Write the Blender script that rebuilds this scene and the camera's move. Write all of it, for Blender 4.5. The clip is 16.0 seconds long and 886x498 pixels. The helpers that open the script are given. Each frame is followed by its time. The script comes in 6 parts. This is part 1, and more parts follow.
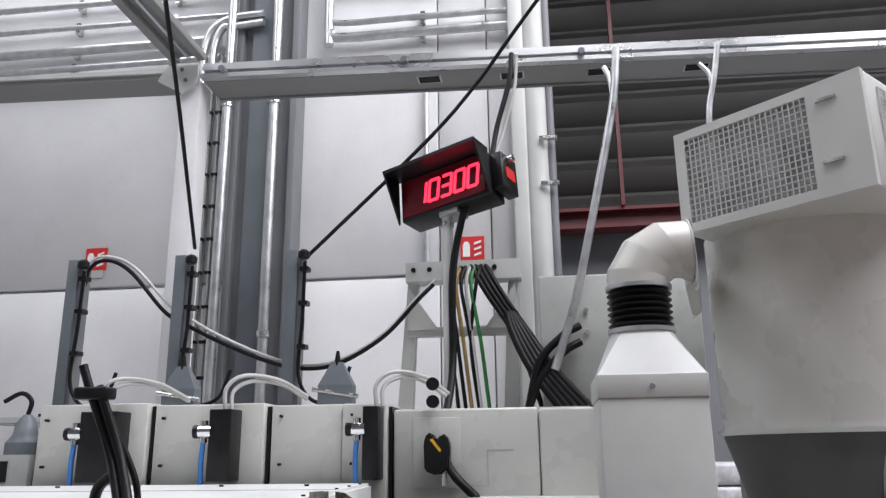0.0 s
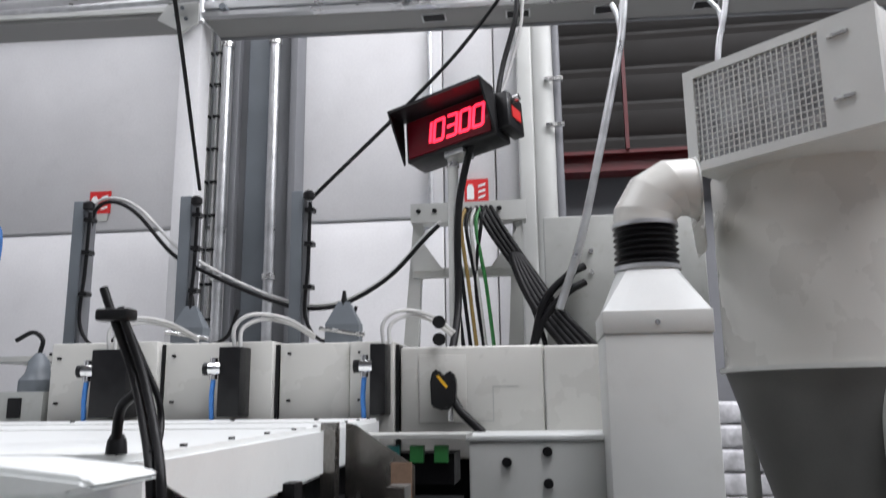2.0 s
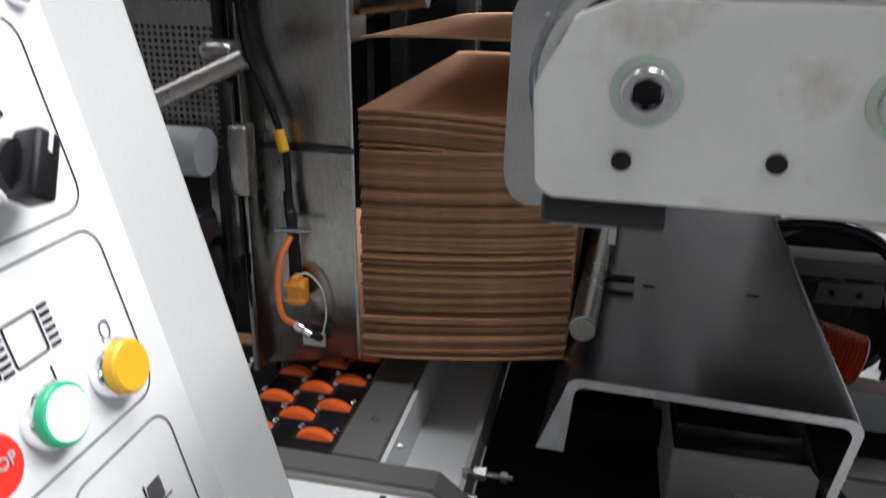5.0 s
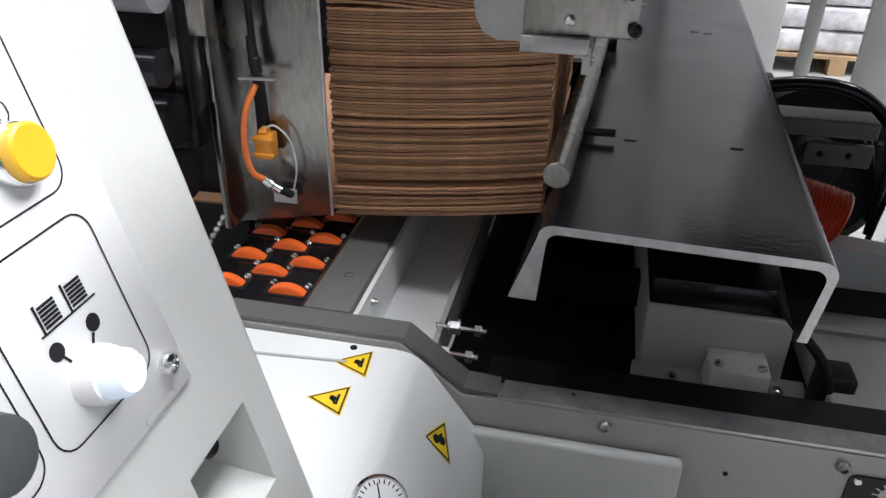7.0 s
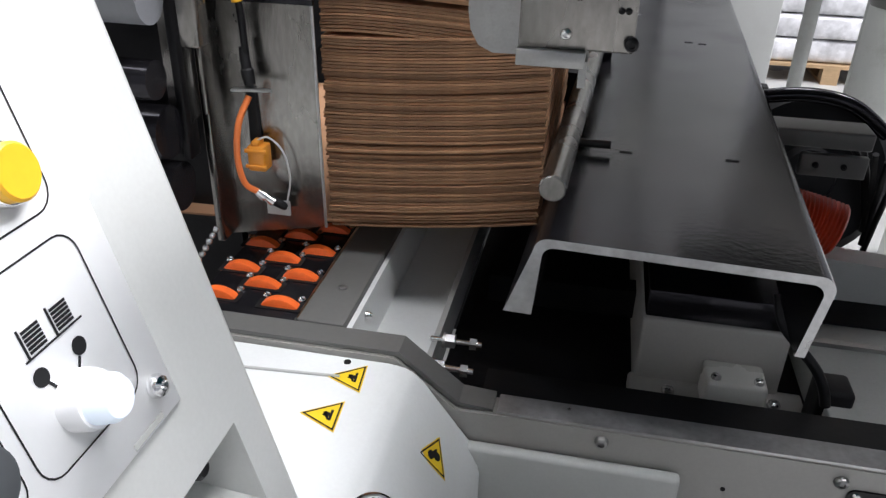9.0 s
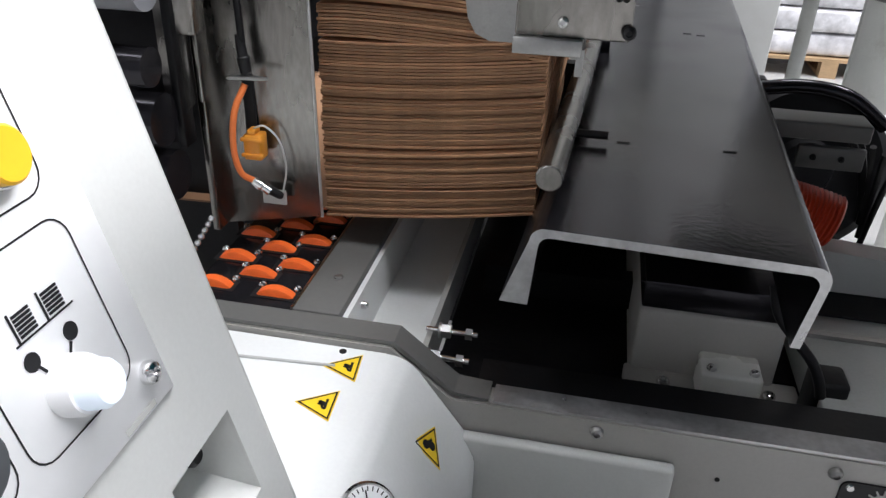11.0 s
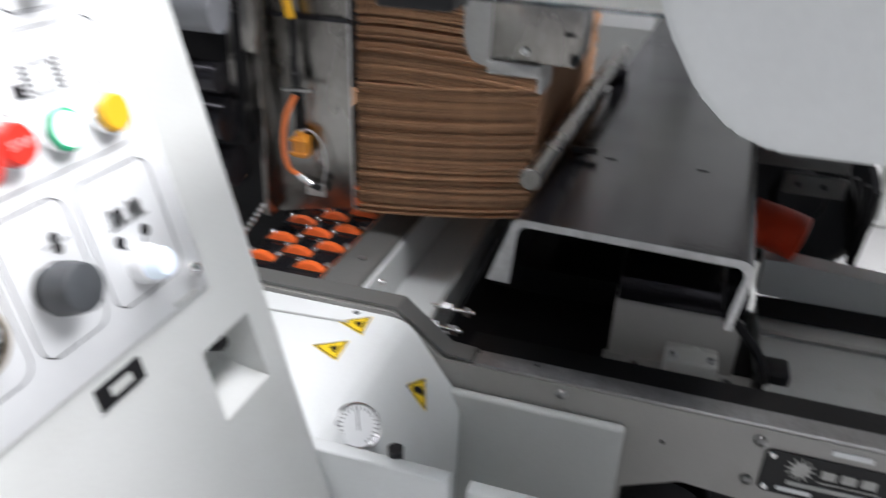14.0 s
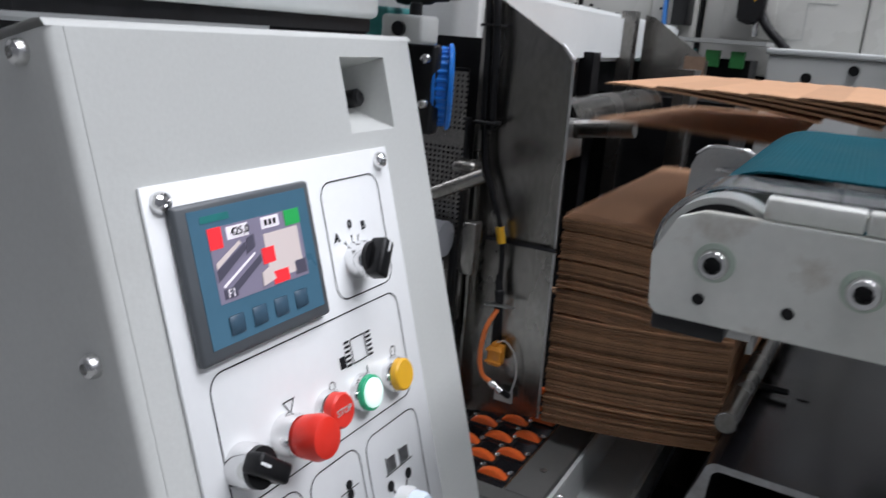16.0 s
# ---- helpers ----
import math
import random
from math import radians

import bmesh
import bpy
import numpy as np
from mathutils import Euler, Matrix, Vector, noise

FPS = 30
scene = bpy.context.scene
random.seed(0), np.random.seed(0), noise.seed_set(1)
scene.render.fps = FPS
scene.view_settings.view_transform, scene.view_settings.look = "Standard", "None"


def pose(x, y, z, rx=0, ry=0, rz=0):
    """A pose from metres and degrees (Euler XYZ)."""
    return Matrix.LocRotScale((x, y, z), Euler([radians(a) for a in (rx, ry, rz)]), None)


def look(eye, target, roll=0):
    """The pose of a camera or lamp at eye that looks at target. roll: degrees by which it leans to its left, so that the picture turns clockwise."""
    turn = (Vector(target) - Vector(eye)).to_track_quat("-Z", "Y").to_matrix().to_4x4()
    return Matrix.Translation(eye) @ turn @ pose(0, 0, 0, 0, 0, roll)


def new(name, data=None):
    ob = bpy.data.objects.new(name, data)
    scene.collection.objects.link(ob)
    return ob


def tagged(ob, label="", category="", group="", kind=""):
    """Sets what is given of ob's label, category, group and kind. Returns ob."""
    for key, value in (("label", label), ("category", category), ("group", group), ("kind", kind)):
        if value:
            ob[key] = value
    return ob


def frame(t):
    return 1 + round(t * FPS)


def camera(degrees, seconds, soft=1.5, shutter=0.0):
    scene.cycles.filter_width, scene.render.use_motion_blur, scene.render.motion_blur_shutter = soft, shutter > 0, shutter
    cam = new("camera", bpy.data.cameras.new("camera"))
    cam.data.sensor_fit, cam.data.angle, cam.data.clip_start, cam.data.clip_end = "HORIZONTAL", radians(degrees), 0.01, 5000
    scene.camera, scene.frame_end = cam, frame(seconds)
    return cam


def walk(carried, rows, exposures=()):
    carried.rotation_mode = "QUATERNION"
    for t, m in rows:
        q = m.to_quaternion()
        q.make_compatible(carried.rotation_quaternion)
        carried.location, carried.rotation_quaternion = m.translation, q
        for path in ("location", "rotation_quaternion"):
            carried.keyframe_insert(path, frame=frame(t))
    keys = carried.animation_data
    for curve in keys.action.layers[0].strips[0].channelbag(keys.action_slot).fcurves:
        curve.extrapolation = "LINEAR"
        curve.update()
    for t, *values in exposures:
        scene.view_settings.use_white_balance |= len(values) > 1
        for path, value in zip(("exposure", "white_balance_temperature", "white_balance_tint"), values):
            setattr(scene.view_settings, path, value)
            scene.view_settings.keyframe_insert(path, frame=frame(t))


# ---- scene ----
cam = camera(59.8, 16.0, soft=1.35, shutter=0.6)
EXPOSURES = ((0, -0.25, 6450, 14), (2.5, -0.15, 6450, 13), (3.5, 0.0, 6450, 13), (4.0, 0.02, 6450, 13), (5.0, 0.3, 6450, 13), (7.3, 0.75, 6450, 13), (12.3, 0.85, 6450, 13), (13.4, 1.1, 6400, 14), (14.0, 0.75, 6450, 13), (14.5, 0.12, 6300, 13), (15.0, -0.32, 6250, 13), (16.0, -0.32, 6250, 13))
PATH = [
    (0, (0.868, 0.148, 1.955), (0.624, 2.063, 2.476), -0.7),
    (0.5, (0.868, 0.147, 1.949), (0.623, 2.064, 2.462), -0.6),
    (1, (0.873, 0.154, 1.948), (0.621, 2.075, 2.445), -0.5),
    (1.5, (0.87, 0.16, 1.941), (0.622, 2.084, 2.426), -0.6),
    (2, (0.847, 0.147, 1.92), (0.593, 2.093, 2.307), -0.7),
    (2.5, (0.844, 0.173, 1.883), (0.495, 2.128, 2.121), -0.5),
    (3, (0.822, 0.177, 1.811), (0.386, 2.128, 1.768), 0.1),
    (3.5, (0.844, 0.15, 1.786), (0.424, 2.085, 1.503), 2.6),
    (4, (0.837, 0.158, 1.742), (0.407, 2.057, 1.282), 2.3),
    (4.5, (0.832, 0.156, 1.7), (0.417, 2.022, 1.112), 1.7),
    (5, (0.828, 0.159, 1.662), (0.442, 1.988, 0.948), 1.2),
    (7.3, (0.861, 0.174, 1.599), (0.517, 1.888, 0.627), 1.3),
    (7.5, (0.862, 0.174, 1.6), (0.516, 1.89, 0.632), 1.2),
    (8, (0.862, 0.18, 1.597), (0.526, 1.897, 0.627), 1.1),
    (8.5, (0.858, 0.181, 1.603), (0.527, 1.908, 0.65), 1.4),
    (9, (0.855, 0.184, 1.602), (0.522, 1.912, 0.651), 1.5),
    (11.5, (0.857, 0.185, 1.598), (0.534, 1.903, 0.627), 1.9),
    (12, (0.858, 0.182, 1.595), (0.535, 1.898, 0.619), 1.8),
    (12.5, (0.876, 0.172, 1.582), (0.612, 1.875, 0.567), 2.5),
    (13, (0.918, 0.138, 1.59), (0.763, 1.857, 0.579), 2.0),
    (13.3, (0.931, 0.113, 1.599), (0.783, 1.837, 0.597), 2.3),
    (13.5, (0.945, 0.081, 1.604), (0.73, 1.823, 0.646), 2.5),
    (14, (0.998, 0.002, 1.639), (0.493, 1.715, 0.739), 2.6),
    (14.5, (0.964, -0.049, 1.697), (0.117, 1.612, 0.974), 2.0),
    (15, (0.911, -0.059, 1.737), (-0.014, 1.622, 1.173), 2.5),
    (15.2, (0.906, -0.067, 1.74), (-0.047, 1.599, 1.178), 2.9),
    (15.5, (0.906, -0.063, 1.738), (-0.065, 1.590, 1.171), 2.9),
    (16, (0.917, -0.08, 1.758), (0.021, 1.623, 1.214), 4.2),
]
walk(cam, [(t, look(eye, target, roll)) for t, eye, target, roll in PATH], EXPOSURES)

# ---------------------------------------------------------------- light
world = bpy.data.worlds.new("sky")
scene.world = world
world.use_nodes = True
wn = world.node_tree.nodes
sky = wn.new("ShaderNodeTexSky")
sky.sky_type, sky.sun_disc = "NISHITA", False
sky.sun_elevation, sky.sun_rotation = radians(40), radians(150)
world.node_tree.links.new(sky.outputs[0], wn["Background"].inputs[0])
wn["Background"].inputs[1].default_value = 0.08


def skylight(x, y, w, d, power):
    lamp = bpy.data.lights.new("skylight", "AREA")
    lamp.shape, lamp.size, lamp.size_y, lamp.energy = "RECTANGLE", w, d, power
    lamp.color = (0.97, 0.98, 1.0)
    ob = new("skylight", lamp)
    ob.location = (x, y, 9.0)
    return ob


SKYLIGHTS = ((-4.0, 2.4), (2.2, 2.4), (7.0, 2.4))
for (sx, sy), power in zip(SKYLIGHTS, (300.0, 630.0, 1050.0)):
    skylight(sx, sy, 2.4, 8.0, power)


# ---------------------------------------------------------------- materials
def mat(name, color, rough=0.5, metal=0.0, var=0.12, scale=6.0, bump=0.0, bscale=120.0, stain=0.0, stain_color=(0.12, 0.08, 0.05), spread=0.0, coat=0.0, stretch=(1, 1, 1), spec=0.5, stain_at=0.56):
    m = bpy.data.materials.new(name)
    m.use_nodes = True
    n, l = m.node_tree.nodes, m.node_tree.links
    b = n["Principled BSDF"]
    b.inputs["Metallic"].default_value = metal
    b.inputs["Coat Weight"].default_value = coat
    b.inputs["Specular IOR Level"].default_value = spec
    tc = n.new("ShaderNodeTexCoord")
    mp = n.new("ShaderNodeMapping")
    mp.inputs["Scale"].default_value = stretch
    l.new(tc.outputs["Object"], mp.inputs[0])
    big = n.new("ShaderNodeTexNoise")
    big.inputs["Scale"].default_value, big.inputs["Detail"].default_value = scale, 6
    l.new(mp.outputs[0], big.inputs["Vector"])
    fine = n.new("ShaderNodeTexNoise")
    fine.inputs["Scale"].default_value, fine.inputs["Detail"].default_value = bscale, 3
    l.new(mp.outputs[0], fine.inputs["Vector"])
    ramp = n.new("ShaderNodeMapRange")
    ramp.inputs["From Min"].default_value, ramp.inputs["From Max"].default_value = 0.3, 0.7
    ramp.inputs["To Min"].default_value, ramp.inputs["To Max"].default_value = 1 - var, 1 + var
    l.new(big.outputs[0], ramp.inputs[0])
    ramp2 = n.new("ShaderNodeMapRange")
    ramp2.inputs["From Min"].default_value, ramp2.inputs["From Max"].default_value = 0.3, 0.7
    ramp2.inputs["To Min"].default_value, ramp2.inputs["To Max"].default_value = 1 - var * 0.4, 1 + var * 0.4
    l.new(fine.outputs[0], ramp2.inputs[0])
    mul = n.new("ShaderNodeMath")
    mul.operation = "MULTIPLY"
    l.new(ramp.outputs[0], mul.inputs[0]), l.new(ramp2.outputs[0], mul.inputs[1])
    value = mul.outputs[0]
    if spread:
        info = n.new("ShaderNodeObjectInfo")
        r3 = n.new("ShaderNodeMapRange")
        r3.inputs["To Min"].default_value, r3.inputs["To Max"].default_value = 1 - spread, 1 + spread
        l.new(info.outputs["Random"], r3.inputs[0])
        m3 = n.new("ShaderNodeMath")
        m3.operation = "MULTIPLY"
        l.new(value, m3.inputs[0]), l.new(r3.outputs[0], m3.inputs[1])
        value = m3.outputs[0]
    tint = n.new("ShaderNodeVectorMath")
    tint.operation = "SCALE"
    tint.inputs[0].default_value = color[:3]
    l.new(value, tint.inputs["Scale"])
    out = tint.outputs[0]
    if stain:
        sp = n.new("ShaderNodeTexNoise")
        sp.inputs["Scale"].default_value, sp.inputs["Detail"].default_value, sp.inputs["Roughness"].default_value = scale * 2.3, 8, 0.65
        l.new(tc.outputs["Object"], sp.inputs["Vector"])
        sr = n.new("ShaderNodeMapRange")
        sr.inputs["From Min"].default_value, sr.inputs["From Max"].default_value = stain_at, stain_at + 0.19
        sr.inputs["To Max"].default_value = stain
        l.new(sp.outputs[0], sr.inputs[0])
        mix = n.new("ShaderNodeMix")
        mix.data_type = "RGBA"
        l.new(sr.outputs[0], mix.inputs["Factor"])
        l.new(out, mix.inputs["A"])
        mix.inputs["B"].default_value = (*stain_color, 1)
        out = mix.outputs["Result"]
    l.new(out, b.inputs["Base Color"])
    rr = n.new("ShaderNodeMapRange")
    rr.inputs["From Min"].default_value, rr.inputs["From Max"].default_value = 0.3, 0.7
    rr.inputs["To Min"].default_value, rr.inputs["To Max"].default_value = max(rough - 0.08, 0.02), min(rough + 0.08, 1)
    l.new(big.outputs[0], rr.inputs[0]), l.new(rr.outputs[0], b.inputs["Roughness"])
    if bump:
        bp = n.new("ShaderNodeBump")
        bp.inputs["Strength"].default_value, bp.inputs["Distance"].default_value = bump, 0.002
        l.new(fine.outputs[0], bp.inputs["Height"]), l.new(bp.outputs[0], b.inputs["Normal"])
    return m


def glow(name, color, strength):
    m = bpy.data.materials.new(name)
    m.use_nodes = True
    b = m.node_tree.nodes["Principled BSDF"]
    b.inputs["Base Color"].default_value = (*color, 1)
    b.inputs["Emission Color"].default_value = (*color, 1)
    b.inputs["Emission Strength"].default_value = strength
    return m


def clear(name, color=(0.95, 0.97, 0.97), rough=0.12, weight=0.85):
    m = bpy.data.materials.new(name)
    m.use_nodes = True
    b = m.node_tree.nodes["Principled BSDF"]
    b.inputs["Base Color"].default_value = (*color, 1)
    b.inputs["Roughness"].default_value, b.inputs["Transmission Weight"].default_value, b.inputs["IOR"].default_value = rough, weight, 1.15
    return m


GREY = mat("grey_paint", (0.56, 0.57, 0.55), 0.42, var=0.05, scale=3, bump=0.06, bscale=260, stain=0.12, stain_color=(0.3, 0.28, 0.24))
GREYD = mat("worn_grey_paint", (0.44, 0.45, 0.43), 0.5, var=0.08, scale=5, bump=0.08, bscale=200, stain=0.3, stain_color=(0.2, 0.15, 0.1))
CREAM = mat("cream_paint", (0.6, 0.595, 0.56), 0.28, var=0.03, scale=2.5, bump=0.05, bscale=220, stain=0.03, stain_color=(0.35, 0.3, 0.22))
ARMP = mat("oily_white_paint", (0.64, 0.65, 0.61), 0.4, var=0.07, scale=6, bump=0.05, stain=0.65, stain_color=(0.27, 0.2, 0.13), stain_at=0.5)
WHITE = mat("white_plate", (0.85, 0.86, 0.86), 0.35, var=0.02, scale=4)
HOODW = mat("white_paint", (0.74, 0.76, 0.75), 0.38, var=0.04, scale=5, bump=0.04, bscale=200, stain=0.1, stain_color=(0.4, 0.38, 0.35))
INK = mat("black_ink", (0.012, 0.012, 0.013), 0.6, var=0.1, spec=0.2)
BLACK = mat("black_plastic", (0.009, 0.009, 0.01), 0.38, var=0.2, scale=30, bump=0.1, spec=0.3)
RUBBER = mat("black_rubber", (0.006, 0.006, 0.007), 0.45, var=0.2, scale=20, bump=0.15, spec=0.25)
# Near-black iron: the shade inside the machine is put into this colour.
SHADOWY = mat("shaded_dark_iron", (0.008, 0.008, 0.009), 0.45, 0.2, var=0.35, scale=14, bump=0.2, spec=0.2)
STEEL = mat("dull_steel", (0.24, 0.23, 0.215), 0.26, 0.95, var=0.3, scale=7, bump=0.12, bscale=160, stain=0.45, stain_color=(0.09, 0.08, 0.07), stretch=(1, 1, 0.35))
BRIGHT = mat("bright_steel", (0.62, 0.62, 0.61), 0.25, 0.95, var=0.1, scale=20, bump=0.05)
CHROME = mat("chrome", (0.8, 0.8, 0.8), 0.12, 1.0, var=0.05, scale=30)
ALU = mat("milled_aluminium", (0.33, 0.33, 0.32), 0.36, 0.9, var=0.1, scale=25, bump=0.12, bscale=300, stain=0.3, stain_color=(0.2, 0.19, 0.18))
BLUED = mat("dark_rolled_steel", (0.032, 0.031, 0.036), 0.2, 0.7, var=0.25, scale=5, bump=0.1, bscale=140, stain=0.2, stain_color=(0.03, 0.03, 0.035))
CUT = mat("bare_cut_edge", (0.5, 0.5, 0.5), 0.35, 0.8, var=0.15, scale=30, bump=0.1)
CARD = mat("kraft_cardboard", (0.5, 0.28, 0.155), 0.8, var=0.08, scale=4, bump=0.15, bscale=90, spread=0.1)
FLUTE = mat("cardboard_edge", (0.27, 0.15, 0.08), 0.9, var=0.25, scale=40, bump=0.4, bscale=400, spread=0.34)
TEAL = mat("teal_belt", (0.001, 0.062, 0.085), 0.7, var=0.1, scale=8, bump=0.3, bscale=420, spec=0.12)


def ridged(m, spacing, depth):
    """Adds fine ridges across x to the material m."""
    n, l = m.node_tree.nodes, m.node_tree.links
    tc = n.new("ShaderNodeTexCoord")
    wave = n.new("ShaderNodeTexWave")
    wave.bands_direction = "X"
    wave.inputs["Scale"].default_value = 0.314 / spacing
    wave.inputs["Distortion"].default_value = 0.4
    l.new(tc.outputs["Object"], wave.inputs["Vector"])
    bp = n.new("ShaderNodeBump")
    bp.inputs["Strength"].default_value, bp.inputs["Distance"].default_value = 0.6, depth
    l.new(wave.outputs["Fac"], bp.inputs["Height"])
    l.new(bp.outputs[0], n["Principled BSDF"].inputs["Normal"])


ridged(TEAL, 0.0045, 0.0004)
CLEAR = clear("clear_plastic", (0.86, 0.9, 0.93), 0.08, 0.95)
ORANGE = mat("orange_urethane", (0.9, 0.15, 0.025), 0.42, var=0.1, scale=30)
ORANGEC = mat("orange_cable", (0.8, 0.2, 0.05), 0.5, var=0.08, scale=40)
AMBER = mat("amber_plastic", (0.75, 0.3, 0.03), 0.4, var=0.08, scale=40)
YELLOW = mat("yellow_plastic", (0.82, 0.44, 0.02), 0.35, var=0.04, scale=30)
RED = mat("red_plastic", (0.78, 0.035, 0.02), 0.38, var=0.05, scale=30)
REDP = mat("red_paint", (0.1, 0.008, 0.01), 0.5, var=0.15, scale=4)
GREEN = mat("green_plastic", (0.02, 0.42, 0.2), 0.35, var=0.05, scale=30)
GREENC = mat("green_cable", (0.03, 0.2, 0.05), 0.45, var=0.1, scale=30)
BLUE = mat("blue_plastic", (0.005, 0.17, 0.62), 0.4, var=0.12, scale=30)
BLUEH = mat("blue_hose", (0.05, 0.2, 0.55), 0.4, var=0.1, scale=30)
WHITEH = mat("white_hose", (0.5, 0.5, 0.49), 0.4, var=0.06, scale=20)
TEALB = mat("teal_casting", (0.02, 0.2, 0.19), 0.5, var=0.2, scale=20, bump=0.1)
BLUEG = mat("blue_grey_paint", (0.15, 0.17, 0.19), 0.45, var=0.08, scale=4, bump=0.05)
COLUMN = mat("column_grey_paint", (0.2, 0.205, 0.22), 0.5, var=0.1, scale=1.5, bump=0.05)
CONCRETE = mat("pale_concrete", (0.74, 0.74, 0.75), 0.85, var=0.06, scale=1.4, bump=0.15, bscale=50, stain=0.14, stain_color=(0.45, 0.44, 0.44))
FLOOR = mat("sealed_concrete_floor", (0.4, 0.4, 0.39), 0.3, var=0.07, scale=1.2, bump=0.05, bscale=40, stain=0.15, stain_color=(0.4, 0.37, 0.33))
ROOFING = mat("ribbed_sheet", (0.019, 0.017, 0.0155), 0.6, 0.0, var=0.1, scale=2)
GALV = mat("galvanised_steel", (0.6, 0.61, 0.62), 0.35, 0.8, var=0.15, scale=10, bump=0.05)
FRAMEG = mat("beige_grey_paint", (0.39, 0.38, 0.355), 0.42, var=0.06, scale=4, bump=0.06, bscale=220, stain=0.2, stain_color=(0.2, 0.17, 0.13))
TRIM = mat("extruded_aluminium", (0.68, 0.69, 0.7), 0.3, 0.75, var=0.02, scale=3)
RING = mat("greenish_grey_paint", (0.4, 0.47, 0.4), 0.45, var=0.1, scale=20)
BEAMG = mat("dull_grey_paint", (0.24, 0.24, 0.235), 0.5, var=0.06, scale=2, bump=0.05)
MOTORB = mat("dark_blue_enamel", (0.008, 0.07, 0.15), 0.4, var=0.15, scale=9, bump=0.05)
HOPPER = mat("dark_grey_paint", (0.12, 0.12, 0.113), 0.45, var=0.08, scale=4, bump=0.05)
SCREENB = mat("screen_bezel", (0.09, 0.1, 0.11), 0.4, var=0.06, scale=20)
SCREENF = mat("screen_front_blue", (0.07, 0.17, 0.25), 0.35, var=0.04, scale=20)
KEYF = mat("function_key", (0.05, 0.1, 0.15), 0.4, var=0.05)
LED = glow("red_led", (1.0, 0.025, 0.06), 3.2)
LEDOFF = mat("red_filter", (0.12, 0.004, 0.01), 0.2, var=0.1)
LAMPG = glow("lit_green_lens", (0.75, 1.0, 0.88), 0.8)
LAMPW = glow("lit_white_lens", (0.75, 0.85, 0.95), 0.15)
SIGNR = mat("red_sign", (0.62, 0.02, 0.02), 0.5, var=0.05)
SIGNY = mat("yellow_sign", (0.88, 0.6, 0.02), 0.45, var=0.05, scale=20)
PALEW = mat("plastic_wrap", (0.6, 0.6, 0.62), 0.25, var=0.3, scale=9, bump=0.5, bscale=20)
WOOD = mat("pallet_wood", (0.4, 0.27, 0.15), 0.8, var=0.2, scale=8, bump=0.3, stretch=(0.3, 1, 1))
SCR = {}
for key, col, e in (("violet", (0.2, 0.18, 0.25), 0.4), ("pale", (0.6, 0.52, 0.5), 0.4), ("red", (0.9, 0.03, 0.04), 0.4), ("green", (0.02, 0.35, 0.08), 0.4), ("dark", (0.07, 0.065, 0.095), 0.4), ("white", (0.85, 0.8, 0.85), 0.4)):
    SCR[key] = glow("screen_" + key, col, e)

# ---------------------------------------------------------------- mesh helpers
W = {}


def thing(name, at, label, category, group="", m=None):
    ob = new(name)
    ob.empty_display_size = 0.05
    world_m = m if m is not None else Matrix.Translation(at)
    ob.matrix_basis = world_m
    W[ob] = world_m
    return tagged(ob, label, category, group)


def mesh_of(name, bm, material):
    me = bpy.data.meshes.new(name)
    bm.to_mesh(me)
    bm.free()
    for one in material if isinstance(material, (list, tuple)) else (material,):
        me.materials.append(one)
    return me


def part(name, bm, material, parent, label="", local=False):
    """Links bm as one mesh under parent. Its points are in the world, or in the parent's space (local)."""
    if not local:
        bm.transform(W[parent].inverted())
    ob = new(name, mesh_of(name, bm, material))
    ob.parent = parent
    W[ob] = W[parent]
    return tagged(ob, label)


def solid(name, bm, material, label, category="", group="", kind=""):
    ob = new(name, mesh_of(name, bm, material))
    W[ob] = Matrix()
    return tagged(ob, label, category, group, kind)


def smooth(bm, angle=40):
    bm.normal_update()
    for f in bm.faces:
        f.smooth = True
    for e in bm.edges:
        if len(e.link_faces) == 2 and e.calc_face_angle(0) > radians(angle):
            e.smooth = False
    return bm


def box(lo, hi, bevel=0.0, seg=2, m=None, bm=None):
    one = bmesh.new()
    bmesh.ops.create_cube(one, size=1)
    lo, hi = Vector(lo), Vector(hi)
    for v in one.verts:
        v.co = Vector(((lo[i] + hi[i]) / 2 + v.co[i] * (hi[i] - lo[i])) for i in range(3))
    if bevel:
        bmesh.ops.bevel(one, geom=one.edges[:], offset=bevel, segments=seg, affect="EDGES", profile=0.5)
        smooth(one, 50)
    if m is not None:
        one.transform(m)
    return join(bm, one)


def join(bm, one):
    if bm is None:
        return one
    me = bpy.data.meshes.new("joined")
    one.to_mesh(me)
    one.free()
    bm.from_mesh(me)
    bpy.data.meshes.remove(me)
    return bm


def rod(a, b, r, r2=None, seg=20, bm=None, caps=True):
    a, b = Vector(a), Vector(b)
    one = bmesh.new()
    bmesh.ops.create_cone(one, cap_ends=caps, segments=seg, radius1=r, radius2=r if r2 is None else r2, depth=(b - a).length)
    one.transform(Matrix.Translation((a + b) / 2) @ (b - a).to_track_quat("Z", "Y").to_matrix().to_4x4())
    smooth(one)
    return join(bm, one)


